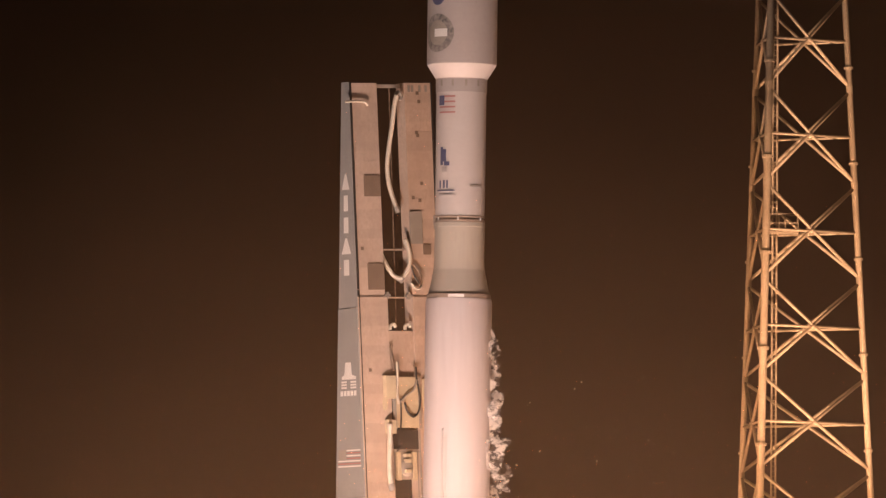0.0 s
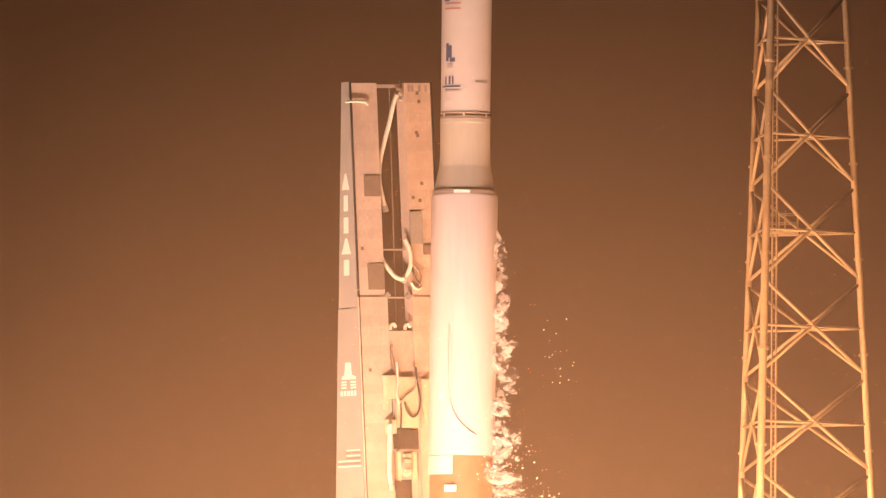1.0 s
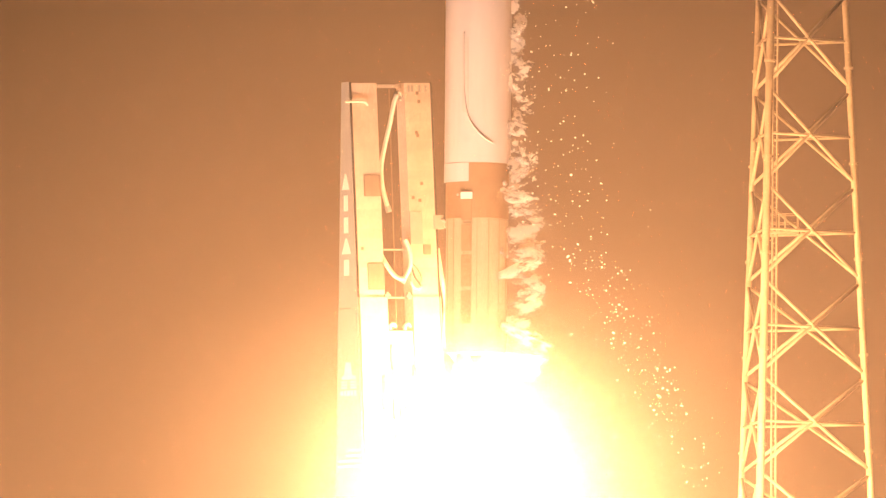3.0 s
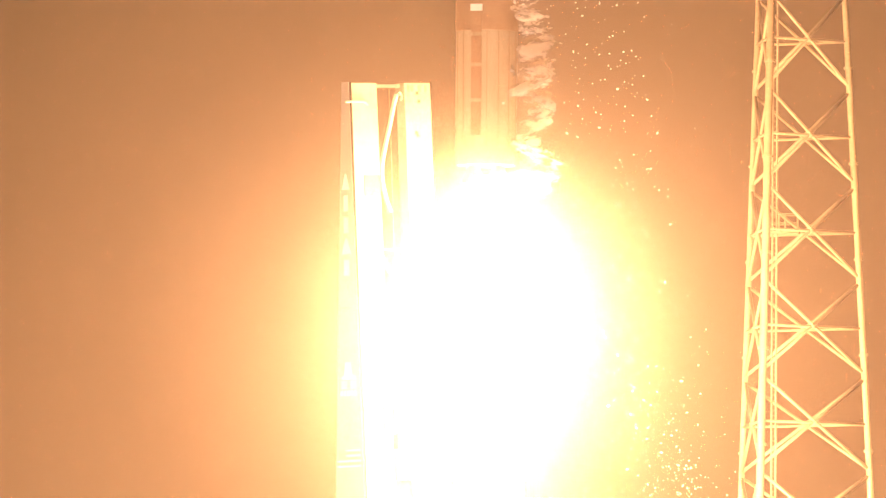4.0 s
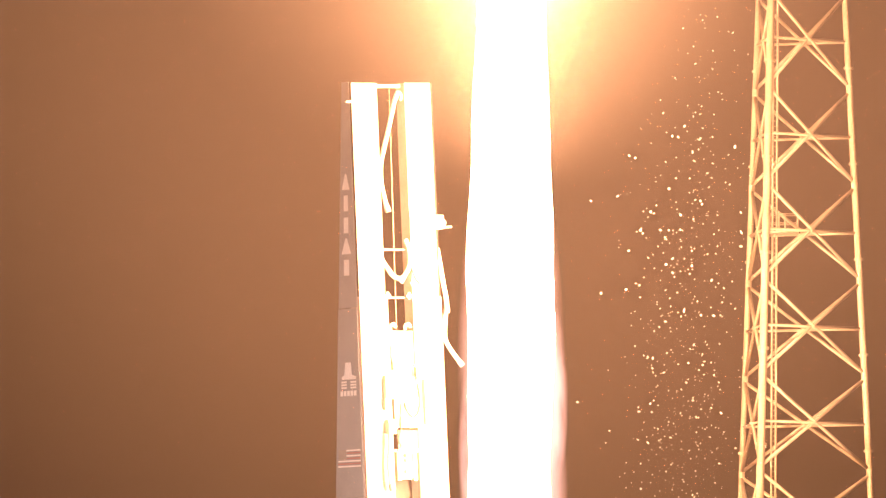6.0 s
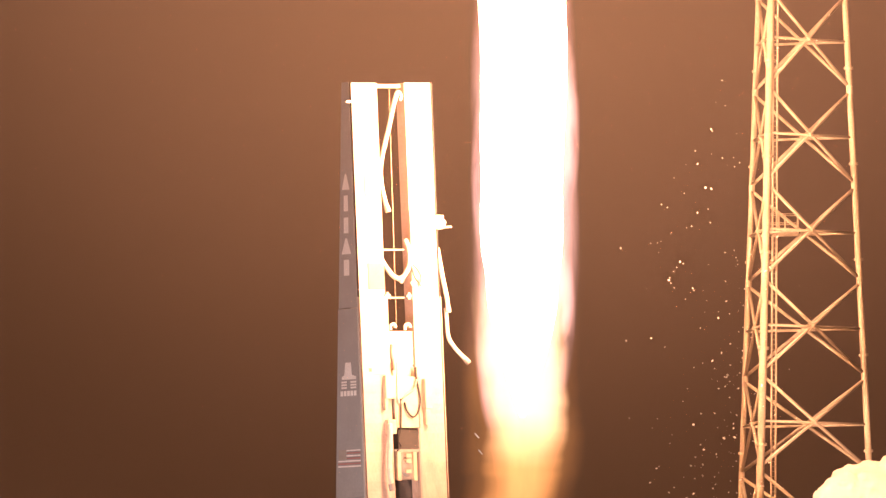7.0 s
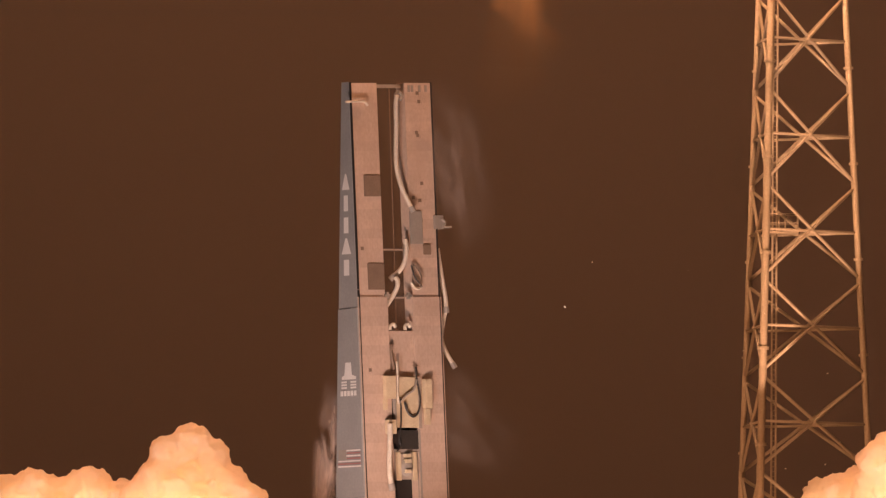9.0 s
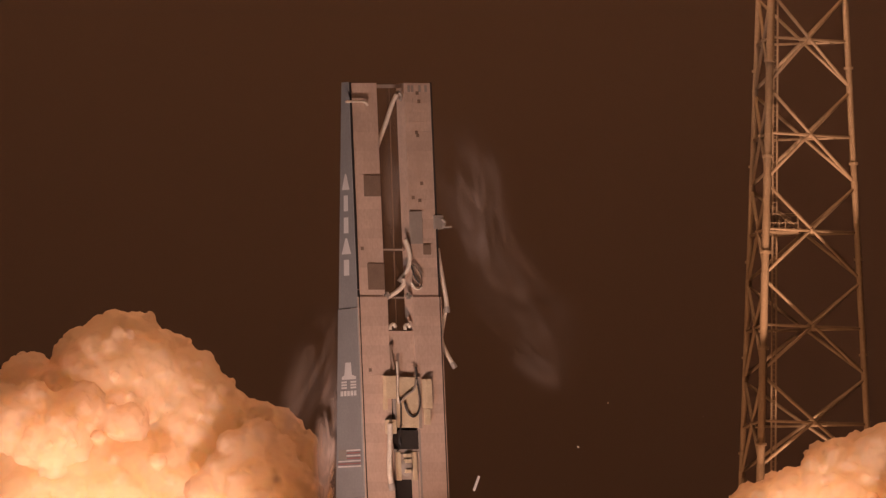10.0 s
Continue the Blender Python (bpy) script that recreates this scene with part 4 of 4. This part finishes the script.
def cloud(label, lumps, seed, y):
    """lumps: (u, v, r) of the drawing at the cloud's last place; its origin is there."""
    r_ = random.Random(seed)
    ob = new("smoke_cloud")
    tagged(ob, label, "smoke", "smoke clouds")
    cx, cz = at(lumps[0][0], lumps[0][1], y)
    balls = []
    for u, v, r in lumps:
        x, z = at(u, v, y)
        c, rr = Vector((x - cx, 0, z - cz)), r / HALF
        balls.append((c, rr))
        for i in range(120):
            d = Vector((r_.gauss(0, 1), r_.gauss(-0.3, 0.8), r_.gauss(0.2, 1))).normalized()
            if i < 55:
                balls.append((c + d * rr * 0.88, max(0.3, rr * r_.uniform(0.18, 0.30))))
            else:
                balls.append((c + d * rr * r_.uniform(0.98, 1.1), max(r_.uniform(0.16, 0.28), rr * r_.uniform(0.06, 0.12))))
    me = bpy.data.meshes.new("billow")
    points, faces, start = [], [], 0
    for c, r in balls:
        base, tris = BALL[1.2 < r]
        points.append(base * r + np.array(c))
        faces.append(tris + start)
        start += len(base)
    me.from_pydata(np.concatenate(points).tolist(), [], np.concatenate(faces).tolist())
    me.materials.append(M_SMOKE)
    billow = new("billow", me)
    billow.parent = ob
    billowed(billow, 0.15, 4, ((1.2, 0.4), (0.42, 0.24), (0.2, 0.08)))
    return ob, Vector((cx, y, cz))


SMOKE = []
c1 = cloud("large billowing orange-lit smoke cloud", [(215, 685, 125), (310, 690, 85), (345, 745, 95), (75, 762, 128), (455, 775, 60), (495, 762, 38), (200, 860, 150), (440, 850, 95), (515, 830, 70), (60, 900, 130)], 3, 20)
SMOKE.append((c1, [(0, -20, 1000), (7.6, -30, 700), (8.6, -40, 420), (9.0, -40, 330), (9.5, -25, 190), (10, 0, 0)]))
c2 = cloud("small rising smoke cloud with a knobbly top", [(325, 815, 40), (296, 800, 27), (340, 785, 30), (370, 812, 32), (310, 842, 45), (362, 855, 48), (272, 848, 30), (402, 868, 36), (335, 900, 80), (258, 885, 42), (432, 893, 36)], 8, 15)
SMOKE.append((c2, [(0, -260, 700), (7.4, -240, 300), (8.0, -160, 78), (8.5, -85, 25), (9.0, 0, 0), (9.5, 85, -25), (10, 120, -10)]))
c3 = cloud("low smoke cloud near the pad", [(150, 885, 55), (60, 885, 55), (10, 900, 60), (215, 905, 50), (100, 930, 80)], 12, 17)
SMOKE.append((c3, [(0, -60, 700), (8.2, -60, 200), (8.6, -30, 60), (9.0, 0, 0), (9.5, -10, -70), (10, 0, -160)]))
c4 = cloud("bright smoke cloud beside the tower", [(1500, 845, 70), (1545, 850, 80), (1465, 890, 45), (1510, 910, 80), (1590, 830, 70)], 17, 16)
SMOKE.append((c4, [(0, 0, 900), (6.2, 10, 320), (7.0, 15, 55), (7.5, 0, 0), (8.0, 20, -15), (8.5, 90, -22), (9.0, 90, -10), (9.5, 110, 40), (10, 120, 80)]))
c5 = cloud("smoke cloud rolling in at the tower's foot", [(1480, 850, 72), (1400, 890, 60), (1560, 830, 75), (1340, 905, 50), (1500, 920, 100)], 23, 20)
SMOKE.append((c5, [(0, 30, 800), (8.4, 20, 160), (9.0, 0, 65), (9.5, 0, 24), (10, 0, 0)]))

# ---- thin steam drifting off the mast ----
WISPS = []


def wisp(u, v, half_w, half_h, density, y, lean, track):
    bm = bmesh.new()
    rx, rz_ = half_w / HALF, half_h / HALF
    bmesh.ops.create_uvsphere(bm, u_segments=24, v_segments=16, radius=1.0, matrix=Matrix.Diagonal((rx, rx * 0.4, rz_, 1)))
    ob = part("steam_wisp", bm, thin_steam("thin_steam", density, rx, rz_, 0.55), smooth=True)
    tagged(ob, "thin grey steam drifting off the mast", "steam", "steam wisps")
    x, z = at(u, v, y)
    WISPS.append((ob, Vector((x, y, z)), lean, track))


wisp(820, 320, 75, 190, 0.21, 4.0, -14, [(0, -120, 900), (8.4, -60, 330), (9.0, -20, -40), (9.5, 0, 0), (10, 20, 40)])
wisp(900, 500, 90, 170, 0.08, 6.0, -40, [(0, -120, 900), (8.8, -90, 330), (9.5, -40, 20), (10, 20, 30)])
wisp(582, 780, 34, 180, 1.1, 9.0, 4, [(0, 40, 700), (8.2, 20, 300), (9.0, 0, 40), (9.5, 0, 10), (10, 4, 0)])
wisp(552, 660, 55, 160, 0.18, 9.5, 20, [(0, 60, 700), (8.8, 40, 300), (9.5, 10, 60), (10, 0, 0)])
wisp(700, 300, 40, 200, 0.22, 6.2, 0, [(0, 0, 900), (8.8, 0, 400), (9.5, 0, 60), (10, 0, 0)])
wisp(820, 700, 48, 80, 0.12, 7.0, -50, [(0, -60, 700), (8.7, -60, 200), (9.1, -20, 30), (9.3, 15, 0), (9.7, 70, -20), (10, 130, -60)])

# ---- falling ice ----
ICE = []


def ice_shower(label, n, w, h, slant, seed, y, size=1.0):
    r_ = random.Random(seed)
    bm = bmesh.new()
    for _ in range(n):
        t = r_.gauss(0, 0.45)
        p = Vector((t * slant / HALF + r_.gauss(0, w) / HALF, r_.uniform(-4, 4), -t * h / HALF))
        s = r_.choice((0.028, 0.032, 0.04, 0.05, 0.075)) * r_.uniform(0.5, 0.95) * size
        m = Matrix.Translation(p) @ Euler((r_.uniform(0, 6), r_.uniform(0, 6), r_.uniform(0, 6))).to_matrix().to_4x4() @ Matrix.Diagonal((s, s * 0.6, s * r_.uniform(0.7, 1.8), 1))
        bmesh.ops.create_icosphere(bm, subdivisions=1, radius=1.0, matrix=m)
    ob = part("ice_shower", bm, M_ICE)
    tagged(ob, label, "ice", "falling ice", "stuff")
    return ob


for args, rows in (
        ((320, 32, 230, 150, 31, -3), [(0, 880, 1150), (1.0, 925, 860), (2.0, 1025, 645), (2.5, 1090, 610), (4, 1170, 800), (5, 1215, 1150), (10, 1300, 4500)]),
        ((330, 55, 420, 110, 32, -5), [(0, 880, 1900), (2.7, 1000, 1150), (4.0, 1200, 900), (4.6, 1190, 760), (5.5, 1190, 700), (6.8, 1270, 1300), (10, 1300, 4500)]),
        ((220, 60, 420, 100, 33, -4, 1.15), [(0, 890, 2600), (3.8, 1050, 60), (4.5, 1120, 120), (5.5, 1180, 430), (6.8, 1260, 980), (10, 1300, 4000)]),
        ((150, 40, 380, 60, 34, -2, 1.15), [(0, 900, 3600), (5.5, 1200, 260), (6.8, 1265, 690), (7.5, 1280, 960), (10, 1330, 2300)]),
        ((70, 60, 380, 60, 35, 3, 1.15), [(0, 900, 4200), (6.5, 1200, 260), (7.5, 1250, 640), (8.0, 1262, 900), (10, 1290, 2300)]),
        ((26, 60, 160, 100, 36, -2), [(0, 1050, 760), (1.0, 1080, 1000), (10, 1200, 5000)]),
        ((24, 25, 100, 40, 37, -2), [(0, 900, 900), (1.0, 985, 640), (2.0, 1050, 760), (3, 1080, 1200), (10, 1200, 6000)]),
        ((14, 190, 300, 60, 38, -2), [(0, 1300, -3000), (7.5, 1300, 100), (8.5, 1320, 480), (10, 1350, 900)])):
    ICE.append((ice_shower("small bright chips of falling ice", *args), args[5], rows))


# ---- loose pieces flung off the pad ----
LOOSE = []


def loose_panel(w, h, label, track):
    bm = bmesh.new()
    rows = []
    for i in range(5):
        x = w * (i / 4 - 0.5)
        z = 0.12 * w * math.sin(i * 1.1)
        rows.append([bm.verts.new(p) for p in ((x, -0.02, z - h / 2), (x, -0.02, z + h / 2), (x, 0.03, z + h / 2), (x, 0.03, z - h / 2))])
    for a, b in zip(rows, rows[1:]):
        for k in range(4):
            bm.faces.new((a[k], b[k], b[(k + 1) % 4], a[(k + 1) % 4]))
    bm.faces.new(rows[0])
    bm.faces.new(rows[-1][::-1])
    bmesh.ops.recalc_face_normals(bm, faces=bm.faces)
    ob = part("loose_panel", bm, M_WHITE)
    tagged(ob, label, "debris", "loose pieces in the air")
    LOOSE.append((ob, track))


loose_panel(0.75, 0.22, "small bent white panel tumbling through the air",
            [(0, 700, 1750), (6.6, 750, 900), (7.0, 850, 800), (7.2, 917, 796), (7.4, 985, 806), (7.6, 1042, 824), (7.8, 1099, 855), (8.4, 1230, 1000), (10, 1400, 1700)])
loose_panel(0.4, 0.3, "small bright scrap tumbling through the air", [(0, 760, 1750), (6.8, 830, 820), (7.2, 862, 730), (7.5, 877, 703), (7.8, 890, 740), (8.4, 915, 1000), (10, 960, 1700)])
loose_panel(0.85, 0.42, "cream cover plate falling past the mast edge", [(0, 900, 1750), (5.9, 925, 1400), (7.2, 925, 330), (7.9, 838, 586), (8.2, 800, 662), (8.5, 803, 712), (9.0, 800, 920), (10, 800, 1700)])
loose_panel(0.22, 0.9, "thin strip of white sheet falling past the mast", [(0, 850, 1750), (9.0, 860, 1000), (9.7, 850, 820), (10, 843, 855)])

# ---- what moves ----
def climb(t):
    """The rocket's rise and drift in metres after t seconds."""
    return (9.2 * t + 1.1 * t * t) / 30.5, (158.9 * t + 24.8 * t * t) / 30.43


def motions():
    rows = []
    for i in range(21):
        t = i * 0.5
        dx, dz = climb(t)
        rows.append((t, pose(R0X + dx, 0, R0Z + dz, 0, 0.75 - 0.075 * t, 0)))
    walk(rocket, rows)
    walk(exhaust, [(t, Matrix.Translation(m.translation + Vector((0, 0, min(8.0, 5.0 * max(0.0, t - 8.0))))) @ pose(0, 0, 0, 0, 0.35 - 0.12 * t + 0.0125 * t * t + 0.45 * max(0.0, t - 7.5), 0)) for t, m in rows])
    walk(vapour, [(t, m @ pose(0.04 * t, 0, -0.35 * t)) for t, m in rows])
    LOOP = [(0, 0), (1, -3), (2.5, -3), (7, 0), (8, 2), (8.5, 8), (9, 13), (9.25, 6), (9.5, -6), (10, 0)]
    ends = [0, -6, -4, -4, -10, -55, -120, -70, -12, -92]
    arm = hose_e_at - hose_b_at
    walk(hose_e, [(t, Matrix.Translation(hose_b_at + Euler((0, radians(a), 0)).to_matrix() @ arm) @ pose(0, 0, 0, 0, e, 0)) for (t, a), e in zip(LOOP, ends)])
    for ob, o, turns in (
            (hose_a, hose_a_at, [(0, 0), (0.5, 3), (1, 6), (2.5, 5), (4, 4), (5.5, 5), (7.5, 5), (8, 3), (8.5, 1), (9, -7.5), (9.5, -11.5), (9.8, 0), (10, 12)]),
            (hose_b, hose_b_at, LOOP),
            (hose_c, hose_c_at, [(0, 0), (5, 0), (7, -2), (8, 0), (10, -1)]),
            (hose_d, hose_d_at, [(0, 12), (5, 12), (7, 3), (7.5, 0), (8, 8), (8.5, 14), (9, 17), (9.5, 19), (10, 17)])):
        walk(ob, [(t, Matrix.Translation(o) @ pose(0, 0, 0, 0, a, 0)) for t, a in turns])
    for ob, y in FIRES:
        walk(ob, [(t, pose(0, y, z, 8 * t, 0, 0)) for t, z in ((0, -3.5), (0.6, 0.1), (1.2, 1.0), (4.0, 1.0), (5.5, -3.0), (6.5, -7.0), (10, -7.0))])
    for (ob, o), track in SMOKE:
        walk(ob, [(t, Matrix.Translation(o + Vector((du / 30.5, 0, -dv / 30.43))) @ pose(0, 0, 0, 0, 6 * (t - 10) * 0.3, 0)) for t, du, dv in track])
    for ob, o, lean, track in WISPS:
        walk(ob, [(t, Matrix.Translation(o + Vector((du / 30.5, 0, -dv / 30.43))) @ pose(0, 0, 0, 0, lean, 0)) for t, du, dv in track])
    for ob, track in LOOSE:
        walk(ob, [(t, pose(*(lambda q: (q[0], -4.0, q[1]))(at(u, v, -4.0)), 20 * t, 8 * math.sin(t), 12 * t)) for t, u, v in track])
    for ob, y, track in ICE:
        walk(ob, [(t, pose(*(lambda q: (q[0], y, q[1]))(at(u, v, y)), 0, 3 * t, 0)) for t, u, v in track])


motions()
